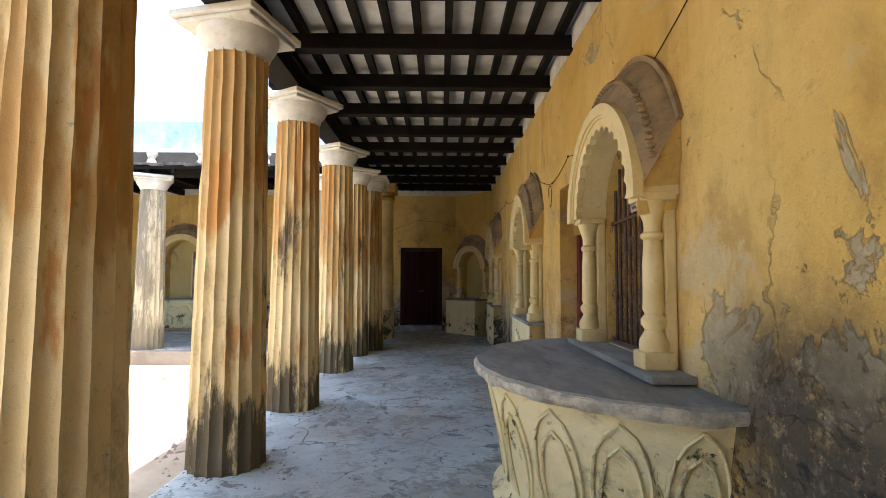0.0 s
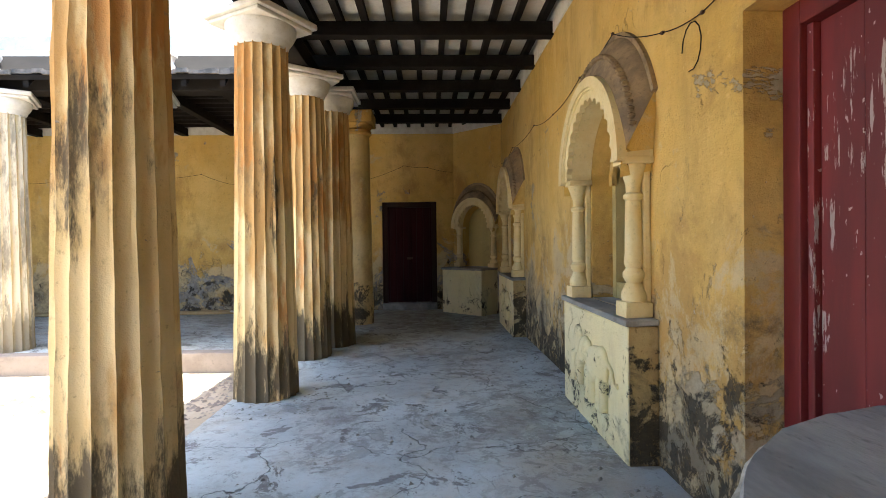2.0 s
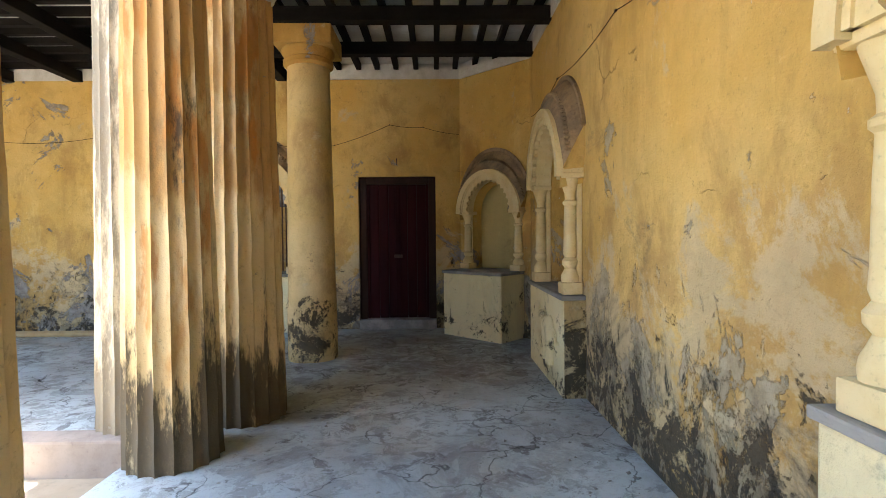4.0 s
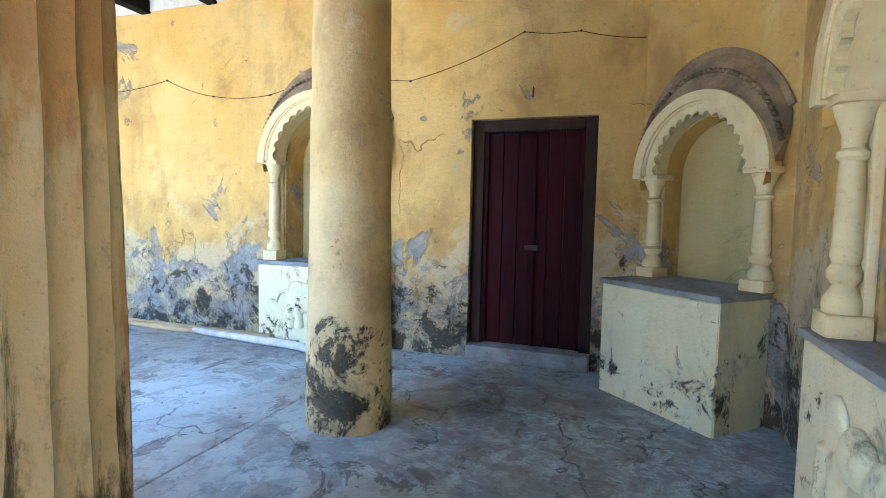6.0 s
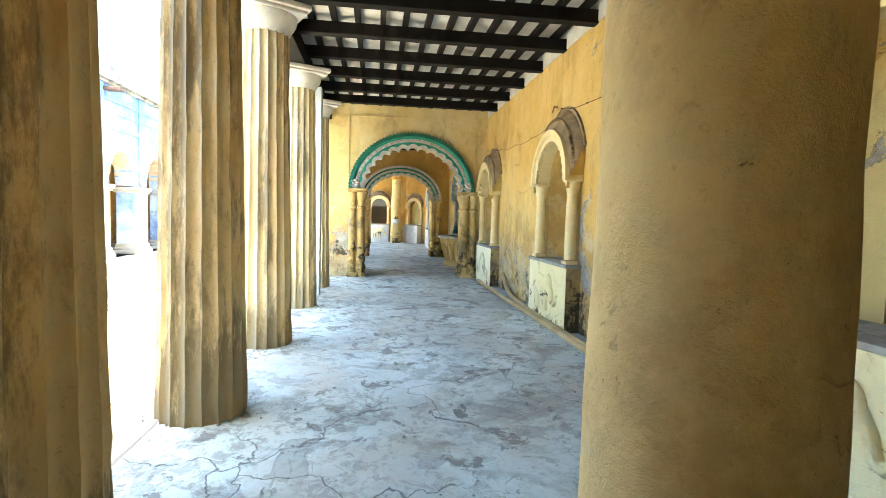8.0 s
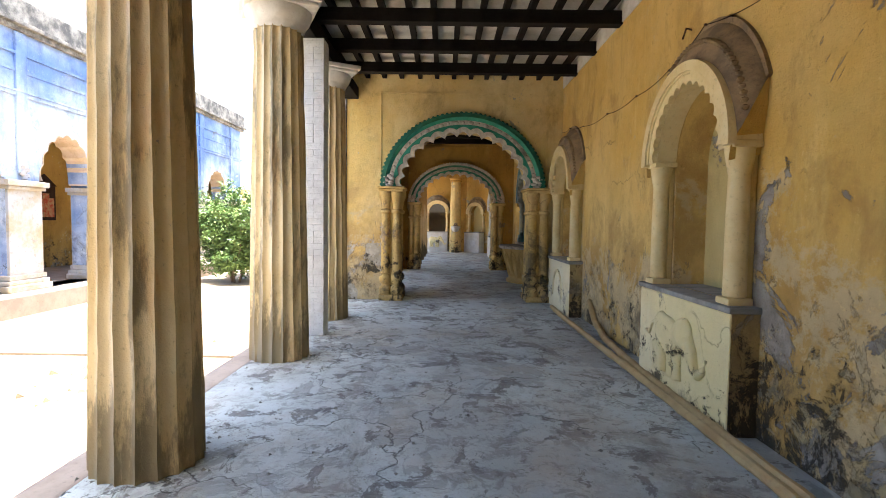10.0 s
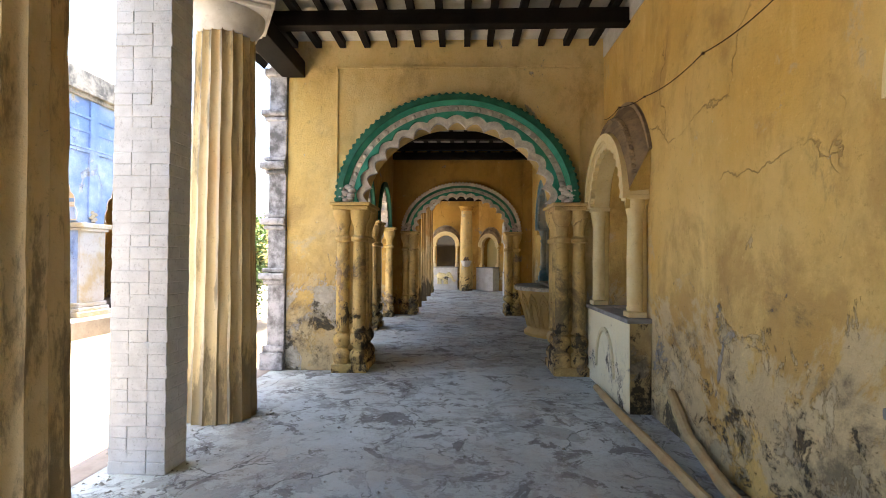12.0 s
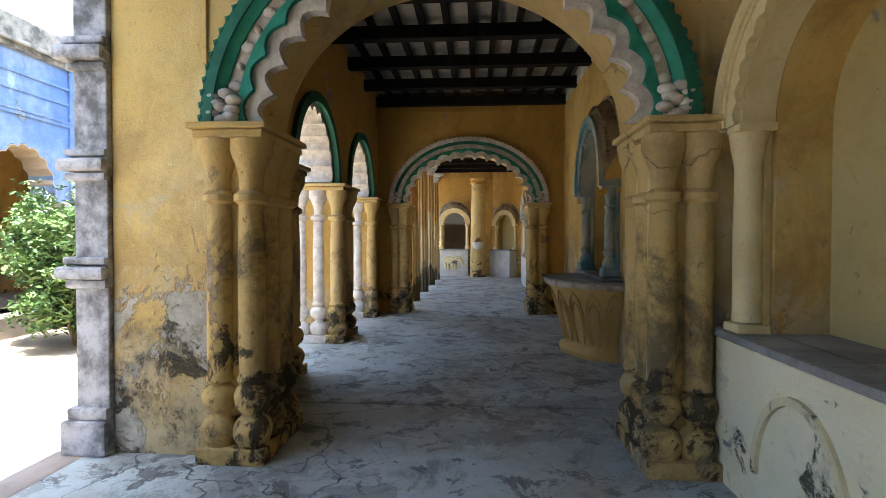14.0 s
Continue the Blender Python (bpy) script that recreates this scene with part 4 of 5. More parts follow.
def niche(m, label, relief="", kind="blind", half=0.62, spring=SPRING, rise=0.72, hood=1.0, width=1.56, sill=0.84, out=0.22, base_out=None,
          depth=0.28, opening=NICHE_HALF, bowl=False, trim=None, base=None, slim=False, inner=(0.18, -0.27, 0.88, -0.46)):
    """A wall niche: ledge, two small columns, a cusped arch and a curved hood. Across x, into the wall y."""
    t = thing("wall_niche", m, label, "niche", "wall niches")
    base_out = base_out or out
    trim = trim or TRIM_CREAM
    top = spring + rise
    if kind == "window":
        depth, bx, bs, left = inner
        cx, hw = (left + 0.46) / 2, (0.46 - left) / 2
        rear = wall_sheet(bmesh.new(), -opening - 0.02, opening + 0.02, sill - 0.04, top + 0.05, [(left, 0.46, sill + 0.004, [(cx + u, z) for u, z in arch(hw, spring - 0.05, 0.44, 20)])], 0.12)
        bmesh.ops.remove_doubles(rear, verts=list(rear.verts), dist=0.0005)
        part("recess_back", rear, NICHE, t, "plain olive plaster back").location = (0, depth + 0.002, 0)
        part("inner_arch", band(bmesh.new(), [(cx + u, z) for u, z in arch(hw - 0.03, spring - 0.05, 0.41, 20)], [(cx + u, z) for u, z in arch(hw + 0.04, spring - 0.05, 0.49, 20)], depth - 0.04, depth + 0.001), YELLOW, t, "yellow inner arch", True)
        bm = lathe(bmesh.new(), [(r * bs, sill + (spring - sill - 0.02) * z) for r, z in ((0.13, 0.14), (0.16, 0.15), (0.13, 0.17), (0.15, 0.2), (0.165, 0.27), (0.135, 0.3), (0.155, 0.33), (0.165, 0.37), (0.14, 0.4), (0.15, 0.44), (0.15, 0.75), (0.135, 0.9), (0.16, 0.93), (0.135, 0.95), (0.17, 1.0))], (bx, depth + 0.17), 24)
        rough_up(bm, 0.012, 7.0)
        part("stone_baluster", bm, STONE, t, "grey weathered stone baluster", True)
        part("grey_spandrel", boxes((bx - 0.24, bx + 0.3, depth + 0.2, depth + 0.26, spring - 0.04, top)), STONE, t, "grey infill above the baluster")
        part("baluster_foot", boxes((bx - 0.18 * bs, bx + 0.18 * bs, depth - 0.01, depth + 0.33, sill + 0.006, sill + 0.15), bevel=0.015), NICHE, t)
        for k in range(7):
            x = bx + 0.2 * bs + 0.06 * k
            part("bar", tube(bmesh.new(), [(x, depth + 0.2, sill), (x + 0.004, depth + 0.2, sill + 0.6), (x, depth + 0.2, top)], 0.011, 6), RUST, t, "rusty iron bar")
        r = random.Random(int(m.translation.y * 10))
        bm = bmesh.new()
        for k in range(46):
            p = Vector((r.uniform(bx, 0.5), depth + r.uniform(0.04, 0.2), sill + r.uniform(0.03, 0.95)))
            pts = [p]
            for j in range(5):
                pts.append(pts[-1] + Vector((r.uniform(-0.06, 0.06), r.uniform(-0.02, 0.02), r.uniform(-0.07, 0.07))))
            tube(bm, pts, 0.0022, 4)
        tagged(part("dry_creeper", bm, BARK, t, "dry brown creeper"), kind="stuff")
        # flat sheet behind the bars, painted near black for the darkness inside
        part("dark_sheet", boxes((-0.6, opening + 0.2, depth + 0.42, depth + 0.46, sill - 0.1, top + 0.2)), DARK, t)
    elif kind == "panel":
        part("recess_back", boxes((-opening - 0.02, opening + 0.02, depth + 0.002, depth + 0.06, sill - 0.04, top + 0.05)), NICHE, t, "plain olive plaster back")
        part("grey_panel", boxes((0.12, opening - 0.02, depth - 0.03, depth + 0.001, sill + 0.03, spring + 0.25)), STONE, t, "rough grey infill panel")
        part("panel_edge", boxes((0.08, 0.118, depth - 0.035, depth + 0.001, sill + 0.01, spring + 0.2), bevel=0.006), TRIM_CREAM, t)
    elif kind == "dark":
        # the opening's darkness is a near-black sheet, not a lit room
        part("recess_back", boxes((-opening - 0.08, opening + 0.08, depth + 0.5, depth + 0.55, sill - 0.1, top + 0.1)), DARK, t, "near-black sheet standing in for an unlit opening")
    elif kind == "grille":
        part("recess_back", boxes((-opening - 0.2, opening + 0.2, depth + 0.16, depth + 0.2, sill - 0.1, top + 0.1)), STONE, t, "rough grey infill behind the bars")
        part("stone_baluster", lathe(bmesh.new(), [(0.16, sill), (0.18, sill + 0.2), (0.15, sill + 0.3), (0.17, sill + 0.5), (0.15, sill + 1.0), (0.19, sill + 1.1)], (-0.1, depth + 0.1), 18), STONE, t, "grey stone baluster behind the bars", True)
        for k in range(11):
            x = -0.5 + 0.1 * k
            zt = spring + 0.56 * math.sqrt(max(0, 1 - (x / 0.55) ** 2)) - 0.01
            r = random.Random(k)
            part("bar", tube(bmesh.new(), [(x, 0.06, sill), (x + r.uniform(-0.012, 0.012), 0.06, sill + 0.5), (x, 0.06, zt)], 0.012, 7), RUST, t, "rusty red iron bar")
        part("cross_bar", tube(bmesh.new(), [(-0.54, 0.045, spring - 0.04), (0, 0.045, spring - 0.02), (0.54, 0.045, spring)], 0.014, 7), RUST, t, "rusty cross bar")
        part("frame_foot", boxes((-0.53, 0.53, 0.04, 0.08, sill, sill + 0.03)), RUST, t)
        sign = part("sign_plate", boxes((-0.11, 0.11, 0.032, 0.036, spring, spring + 0.085)), SIGN, t, "small pale notice plate with worn dark writing")
        for r0 in ((-0.09, -0.02, 0.05), (0.0, 0.03, 0.052), (0.045, 0.09, 0.05), (-0.08, 0.02, 0.02), (0.035, 0.08, 0.022)):
            part("writing_mark", boxes((r0[0], r0[1], 0.0305, 0.0318, spring + r0[2], spring + r0[2] + 0.016)), RUST, sign)
        r = random.Random(9)
        bm = bmesh.new()
        for k in range(190):
            p = Vector((r.uniform(-0.5, 0.52), 0.06 + r.uniform(-0.03, 0.06), sill + abs(r.gauss(0, 0.55))))
            if p.z > top - 0.1:
                p.z = sill + 0.1
            pts = [p]
            for j in range(6):
                pts.append(pts[-1] + Vector((r.uniform(-0.06, 0.06), r.uniform(-0.02, 0.02), r.uniform(-0.06, 0.06))))
            tube(bm, pts, 0.0022, 4)
        tagged(part("dry_creeper", bm, BARK, t, "dry brown creeper tangled in the bars"), kind="stuff")
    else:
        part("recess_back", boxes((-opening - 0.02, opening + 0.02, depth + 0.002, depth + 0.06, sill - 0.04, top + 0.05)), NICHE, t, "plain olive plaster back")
    if not bowl:
        body = boxes((-width / 2 + 0.02, width / 2 - 0.02, -base_out + 0.02, -0.002, LOW - 0.015, sill - 0.045), bevel=0.014)
        part("base", body, base or CREAM, t, "cream plastered base")
        for s in (-1, 1):
            xa, xb = sorted((s * (width / 2 - 0.03), s * (width / 2 - 0.016)))
            part("side_face", boxes((xa, xb, -base_out + 0.03, -0.003, LOW - 0.015, sill - 0.046)), base if base in (WHITE, CREAM) else MOULDY, t, "yellow side face black with mould")
        if relief == "elephant":
            fused("elephant_relief", elephant(bmesh.new(), -0.14, sill * 0.52, 1.1, -base_out + 0.012), CREAM, t, "worn elephant relief")
        elif relief == "front":
            bm = bmesh.new()
            y = -base_out + 0.012
            elephant(bm, 0.2, sill * 0.5, 1.0, y, -1)
            blob(bm, (-0.28, y, sill * 0.62), (0.11, 0.03, 0.14))
            for s in (-1, 1):
                tube(bm, [(-0.28 + 0.06 * s, y, sill * 0.5), (-0.28 + 0.08 * s, y, sill * 0.2)], [0.05, 0.045], 8)
            fused("elephant_relief", bm, CREAM, t, "worn relief of two elephants")
        elif relief == "vine":
            fused("vine_relief", vine(bmesh.new(), 0, sill * 0.5, 0.36 * width / 1.5, -base_out + 0.02), CREAM, t, "worn leafy relief")
        elif relief == "arch":
            part("arch_relief", band(bmesh.new(), arch(0.3, 0.12, 0.42, 24), arch(0.34, 0.12, 0.46, 24), -base_out + 0.0, -base_out + 0.03), CREAM, t, "blind arch relief", True)
    slab = boxes((-width / 2, width / 2, -base_out, -0.002, sill - 0.043, sill), bevel=0.012)
    rough_up(slab, 0.006, 6.0, m.translation.x)
    part("ledge", slab, SLAB, t, "grey stone ledge with a chipped edge")
    part("sill", boxes((-opening + 0.003, opening - 0.003, 0.0, depth, sill - 0.04, sill + 0.004)), SLAB, t, "grey stone sill")
    for s in (-1, 1):
        bm = bmesh.new()
        h = spring - sill
        if slim:
            box(bm, -0.085, 0.085, -0.085, 0.085, sill, sill + 0.05, 0.012)
            rows = ((0.085, 0.05), (0.09, 0.07), (0.085, 0.09), (0.085, 0.5), (0.078, 0.8), (0.085, 0.84), (0.1, 0.9), (0.115, 0.97), (0.115, 1.0))
        else:
            box(bm, -0.09, 0.09, -0.09, 0.09, sill, sill + 0.1 * h, 0.014)
            rows = ((0.095, 0.1), (0.1, 0.13), (0.095, 0.16), (0.075, 0.19), (0.058, 0.22), (0.085, 0.25), (0.088, 0.28), (0.062, 0.31), (0.075, 0.34), (0.07, 0.4), (0.066, 0.62), (0.06, 0.74), (0.078, 0.755), (0.078, 0.775), (0.056, 0.79), (0.06, 0.84), (0.09, 0.92), (0.11, 0.97), (0.11, 1.0))
        lathe(bm, [(r * (0.86 if slim else 0.82), sill + h * z) for r, z in rows], seg=18)
        rough_up(bm, 0.004, 10.0, s + m.translation.y)
        k = 0.1
        box(bm, -k, k, -k, k, spring - 0.035, spring + 0.012, 0.012)
        part("colonnette", bm, trim, t, "", True).matrix_basis = pose(s * half, -out + 0.12, 0)
        xa, xb = sorted((s * (half - 0.06), s * (half + 0.045)))
        part("pier", boxes((xa, xb, -out + 0.17, -0.002, sill, spring + 0.3), bevel=0.012), JAMB if slim else trim, t, "plain plaster jamb behind the colonnette")
    n = 60
    part("arch_face", band(bmesh.new(), cusped(half - 0.06, spring, rise - 0.15, 15, 0.035, 4), arch(half + 0.09, spring, rise - 0.01, n), -out, -out + 0.045), trim, t, "cream scalloped arch")
    part("arch_soffit", band(bmesh.new(), arch(half - 0.075, spring, rise - 0.165, n), arch(half + 0.085, spring, rise - 0.015, n), -out + 0.046, -0.003), trim, t, "", True)
    part("arch_rim", band(bmesh.new(), arch(half + 0.03, spring - 0.02, rise - 0.06, n), arch(half + 0.115, spring - 0.02, rise + 0.015, n), -out - 0.028, -out + 0.03), trim, t, "", True)
    part("arch_rim", band(bmesh.new(), arch(half - 0.0, spring, rise - 0.1, n), arch(half + 0.03, spring, rise - 0.062, n), -out - 0.012, -out + 0.02), trim, t, "", True)
    # the hood rises off the arch and dies into the wall, its lower edge climbing towards the wall
    bm, rows, edge = bmesh.new(), [], []
    for k in range(11):
        f = k / 10
        g = 1 - (1 - f) ** 1.8
        y = -out + 0.012 + (out - 0.013) * f
        rx, rz = half + 0.1 + 0.1 * g, rise + (hood - rise) * g
        low = 0.02 + 0.42 * f ** 0.8
        row = []
        for j in range(n + 1):
            a = low + (math.pi - 2 * low) * j / n
            row.append((-rx * math.cos(a), y, spring + rz * math.sin(a)))
        rows.append([bm.verts.new(p) for p in row])
        edge.append((row[0], row[-1]))
    for a, b in zip(rows, rows[1:]):
        for j in range(n):
            bm.faces.new((a[j], a[j + 1], b[j + 1], b[j]))
    rough_up(bm, 0.01, 4.0, m.translation.x)
    part("hood", bm, HOOD, t, "weathered brown curved hood", True)
    bm = bmesh.new()
    for j in range(44):
        a = 0.25 + (math.pi - 0.5) * j / 43
        g = 1 - (1 - 0.3) ** 1.8
        blob(bm, (-(half + 0.105 + 0.1 * g) * math.cos(a), -out * 0.7, spring + (rise + 0.005 + (hood - rise) * g) * math.sin(a)), (0.022, 0.03, 0.022), 1)
    tagged(part("hood_beading", bm, HOOD, t, "worn scalloped beading", True), kind="stuff")
    for i, s in ((0, -1), (1, 1)):
        web = bmesh.new()
        up = [web.verts.new(e[i]) for e in edge]
        mid = [web.verts.new((s * (half + 0.08 + 0.04 * k / 10), e[i][1], spring + (e[i][2] - spring) * 0.55)) for k, e in enumerate(edge)]
        dn = [web.verts.new((s * (half + 0.055), e[i][1], spring - 0.12 + 0.04 * k / 10)) for k, e in enumerate(edge)]
        for p, q in ((up, mid), (mid, dn)):
            for k in range(10):
                web.faces.new((p[k], p[k + 1], q[k + 1], q[k]))
        part("hood_web", web, YELLOW, t, "ochre curved web under the hood", True)
    part("hood_rim", band(bmesh.new(), [p for p in arch(half + 0.17, spring, hood - 0.03, n) if p[1] > spring + 0.36], [p for p in arch(half + 0.23, spring, hood + 0.035, n) if p[1] > spring + 0.38][:len([p for p in arch(half + 0.17, spring, hood - 0.03, n) if p[1] > spring + 0.36])], -0.03, 0.01), HOOD, t, "", True)
    return t


GENERIC = "cream and yellow wall niche with ledge and brown hood"
niche(EAST @ pose(-7.27, 0, 0), "cream wall niche with a grilled window and elephant relief", "front", "window", sill=0.84)
niche(EAST @ pose(-11.72, 0, 0), "cream wall niche with a grey stone baluster inside", "front", "window", sill=0.81)
niche(EAST @ pose(-3.5, 0, 0), "barred wall niche with dry creeper above a balcony bowl", "", "grille", sill=0.9, bowl=True, width=1.75, out=0.24)
niche(DIAG, "blind corner niche on a deep mottled cream base", "", "blind", 0.46, 1.68, 0.6, 0.88, 1.08, 0.84, 0.16, 0.54, 0.2, 0.4, base=CREAM)
niche(NORTH @ pose(-2.75, 0, 0), "cream wall niche with grey baluster and animal relief", "elephant", "window", sill=0.79, inner=(0.32, 0.06, 0.8, -0.14))
niche(NORTH @ pose(-7.25, 0, 0), "plain blind wall niche with an elephant relief base", "elephant", "panel", sill=0.78, slim=True)
niche(NORTH @ pose(-11.56, 0, 0), "plain blind wall niche with an arch relief base", "arch", "blind", sill=0.76, slim=True, base=CREAM_PALE)
niche(NORTH @ pose(-15.7, 0, 0), "tall wall niche with blue painted arch above a bowl", "", "panel", sill=0.85, bowl=True, trim=BLUE_TRIM, rise=0.9, hood=1.1)
for x, s in N_FAR[1:]:
    niche(NORTH @ pose(x, 0, 0), "white washed wall niche in the far corridor", "", "blind", sill=s, trim=WHITE, base=WHITE)
niche(WEST @ pose(11.95, 0, 0), "far niche with a dark opening and an elephant base", "elephant", "dark", 0.5, 1.85, 0.6, 0.85, 1.1, 0.9, 0.22, None, 0.3, 0.42, base=WHITE)
niche(DIAG_FAR, "far corner niche with a white washed base", "", "blind", 0.46, 1.8, 0.55, 0.8, 1.0, 0.9, 0.16, 0.4, 0.2, 0.38, base=WHITE)


# ---- doors ----
def plank_door(m, width, height, label, leaf, planks, inset, frame_mat, splash):
    t = thing("plank_door", m, label, "door")
    part("frame", boxes((0, 0.11, inset - 0.06, inset + 0.06, 0, height), (width - 0.11, width, inset - 0.06, inset + 0.06, 0, height), (0.11, width - 0.11, inset - 0.06, inset + 0.06, height - 0.11, height), bevel=0.01), frame_mat, t, "timber door frame")
    part("stop", boxes((0.112, 0.15, inset - 0.03, inset + 0.05, 0.06, height - 0.112), (width - 0.15, width - 0.112, inset - 0.03, inset + 0.05, 0.06, height - 0.112), bevel=0.006), leaf, t, "red painted door stop")
    w = (width - 0.3) / planks
    for k in range(planks):
        d = 0.006 * (k % 2)
        part("plank", boxes((0.15 + k * w + 0.004, 0.15 + (k + 1) * w - 0.004, inset - d, inset + 0.04, 0.06, height - 0.115), bevel=0.005), leaf, t)
    part("meeting_strip", boxes((width / 2 - 0.035, width / 2 + 0.035, inset - 0.035, inset - 0.007, 0.08, height - 0.13), bevel=0.008), leaf, t, "raised strip where the leaves meet")
    part("hasp", boxes((width / 2 - 0.06, width / 2 + 0.07, inset - 0.055, inset - 0.036, 1.0, 1.05), bevel=0.006), RUST, t, "dark iron hasp")
    for k, z in enumerate((0.4, 1.9)):
        part("rail_strap", boxes((0.16, width - 0.16, inset - 0.012, inset - 0.0065, z, z + 0.03)), RUST, t, "iron strap") if splash else None
    part("threshold", boxes((0.003, width - 0.003, -0.06, 0.4, LOW, 0.055), bevel=0.012), SLAB, t, "worn stone threshold")
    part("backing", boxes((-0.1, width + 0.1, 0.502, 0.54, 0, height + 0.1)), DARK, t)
    return t


plank_door(NORTH @ pose(-1.15, 0, 0), 1.18, 2.25, "dark red plank double door, shut, in a deep frame", RED_DARK, 6, 0.14, FRAME, False)
plank_door(EAST @ pose(-5.63, 0, 0), 1.21, 2.38, "paint-splashed red plank door, shut", RED_SPLASH, 4, 0.24, RED, False)


# ---- balcony bowls ----
def bowl(m, label, r, depth, z, mat, foot):
    """Half a lotus bowl against the wall: r along the wall, depth outwards."""
    t = thing("balcony_bowl", m, label, "balcony")
    k = depth / r
    def wide(f):
        return foot + (0.93 - foot) * f ** 1.15

    prof = [(0.02, 0.0), (foot + 0.08, 0.0), (foot + 0.09, 0.05), (foot + 0.02, 0.09), (foot, 0.13)] + [(wide(q / 8), 0.13 + (z - 0.185) * q / 8) for q in range(1, 9)]
    bm = lathe(bmesh.new(), [(r * a, b) for a, b in prof], (0, 0), 40, 180, 180)
    for v in bm.verts:
        v.co.y *= k
    rough_up(bm, 0.006, 5)
    part("basin", bm, mat, t, "cream plaster bowl", True)
    for j in range(9):
        a0 = 188 + 20.5 * j
        bm = bmesh.new()
        for layer, grow in ((0, 1.0), (1, 0.72)):
            left, right = [], []
            for f in [q / 10 for q in range(11)]:
                zz = 0.16 + (z - 0.3) * (f if layer == 0 else f * 0.82)
                rr = r * wide(max(0.0, (zz - 0.13) / (z - 0.185))) + 0.01
                half_w = 8.6 * grow * (math.sin(math.pi * (0.12 + 0.88 * f)) ** 0.55) if f < 1 else 0.0
                for lst, s in ((left, -1), (right, 1)):
                    a = radians(a0 + s * half_w)
                    lst.append((rr * math.cos(a), k * rr * math.sin(a), zz))
            path = left + right[::-1]
            tube(bm, path, 0.011, 5)
        part("petal", bm, mat, t, "", True)
    bm = lathe(bmesh.new(), [(0.0, z - 0.055), (r * 0.985, z - 0.055), (r, z - 0.03), (r * 0.99, z), (0.0, z)], (0, 0), 48, 180, 180)
    for v in bm.verts:
        v.co.y *= k
    rough_up(bm, 0.007, 7)
    edge = lathe(bmesh.new(), [(r * 0.96, z - 0.085), (r * 0.992, z - 0.08), (r * 1.008, z - 0.05), (r * 1.006, z - 0.022), (r * 0.985, z - 0.01), (r * 0.95, z - 0.03)], (0, 0), 64, 180, 180)
    for v in edge.verts:
        v.co.y *= k
    rough_up(edge, 0.014, 9)
    part("slab_edge", edge, RIM_LIME, t, "chipped white plaster edge", True)
    part("top_slab", bm, SLAB, t, "worn grey stone slab")
    return t


bowl(EAST @ pose(-3.5, 0, LOW), "half-round cream lotus bowl balcony with grey stone top", 1.3, 1.08, 0.845 - LOW, CREAM, 0.8)
bowl(NORTH @ pose(-15.7, 0, LOW - 0.012), "half-round yellow balcony bowl with a stone top", 0.92, 0.72, 0.9, BOWL_YELLOW, 0.66)

# ---- white brick pillar ----
pillar = thing("brick_pillar", pose(-9.46, 10.665, LOW), "square pillar of white-painted bricks", "pillar")
part("core", boxes((-0.1205, 0.1205, -0.1825, 0.1825, 0, 3.58)), BRICK_WHITE, pillar, "lime mortar core")
BRICKS = pillar

# ---- south building across the court ----
S_Y = 4.78
OPEN = [8.925 + 2.23 * k for k in range(6)]      # centres of the openings, westwards
bm = wall_sheet(bmesh.new(), 7.0, 22.0, -0.02, 4.68, [(c - 0.74, c + 0.74, 0.0, [(c + x, z) for x, z in [(-0.74, 2.0)] + cusped(0.74, 2.0, 0.97, 9, 0.06) + [(0.74, 2.0)]]) for c in OPEN], 0.5)
blue = structure("wall_blue", bm, BLUE, "weathered blue and white arcaded facade across the court", pose(0, S_Y, 0, 0, 0, 180))
for c in OPEN:
    part("arch_lining", band(bmesh.new(), [(c + x, z) for x, z in cusped(0.712, 2.0, 0.942, 9, 0.05)], [(c + x, z) for x, z in cusped(0.726, 2.0, 0.956, 9, 0.05)], -0.004, 0.49), ARCH_CREAM, blue, "pale pink-cream arch lining")
for z, h, o in ((3.44, 0.07, 0.035), (3.51, 0.04, 0.055), (3.86, 0.05, 0.025), (4.16, 0.05, 0.04), (4.56, 0.08, 0.1), (4.64, 0.07, 0.18)):
    part("cornice", boxes((7.0, 22.0 + o, -o, -0.002, z, z + h), bevel=0.01), BLUE if z < 4.3 else STONE_PALE, blue, "long plaster cornice")
part("parapet", boxes((7.0, 22.1, -0.12, 0.5, 4.712, 5.12), bevel=0.03), STONE_PALE, blue, "weathered parapet")
for c in OPEN:
    x = c + 1.115
    if x > 22:
        continue
    part("pilaster_strip", boxes((x - 0.12, x + 0.12, -0.045, -0.002, 2.1, 4.555), bevel=0.008), BLUE, blue, "flat blue pilaster strip")
    p = part("pier_face", boxes((x - 0.37, x + 0.37, -0.05, 0.52, 0.0, 1.95), bevel=0.012), PIER_WASH, blue, "white washed pier")
    part("pier_cap", boxes((x - 0.41, x + 0.41, -0.1, 0.56, 1.8, 1.86), (x - 0.45, x + 0.45, -0.14, 0.58, 1.862, 1.96), bevel=0.014), PIER_WASH, p, "moulded cap")
    part("pier_foot", boxes((x - 0.47, x + 0.47, -0.14, 0.58, 0.001, 0.12), (x - 0.44, x + 0.44, -0.11, 0.56, 0.122, 0.2), (x - 0.41, x + 0.41, -0.08, 0.54, 0.202, 0.3), bevel=0.02), PIER_WASH, p, "moulded foot")
    bm = bmesh.new()
    for j in range(6):
        blob(bm, (x + 0.06 * math.sin(j * 2), -0.04, 2.02 + 0.035 * j), (0.07, 0.04, 0.05), 1)
    part("leaf_boss", bm, PIER_WASH, p, "", True)
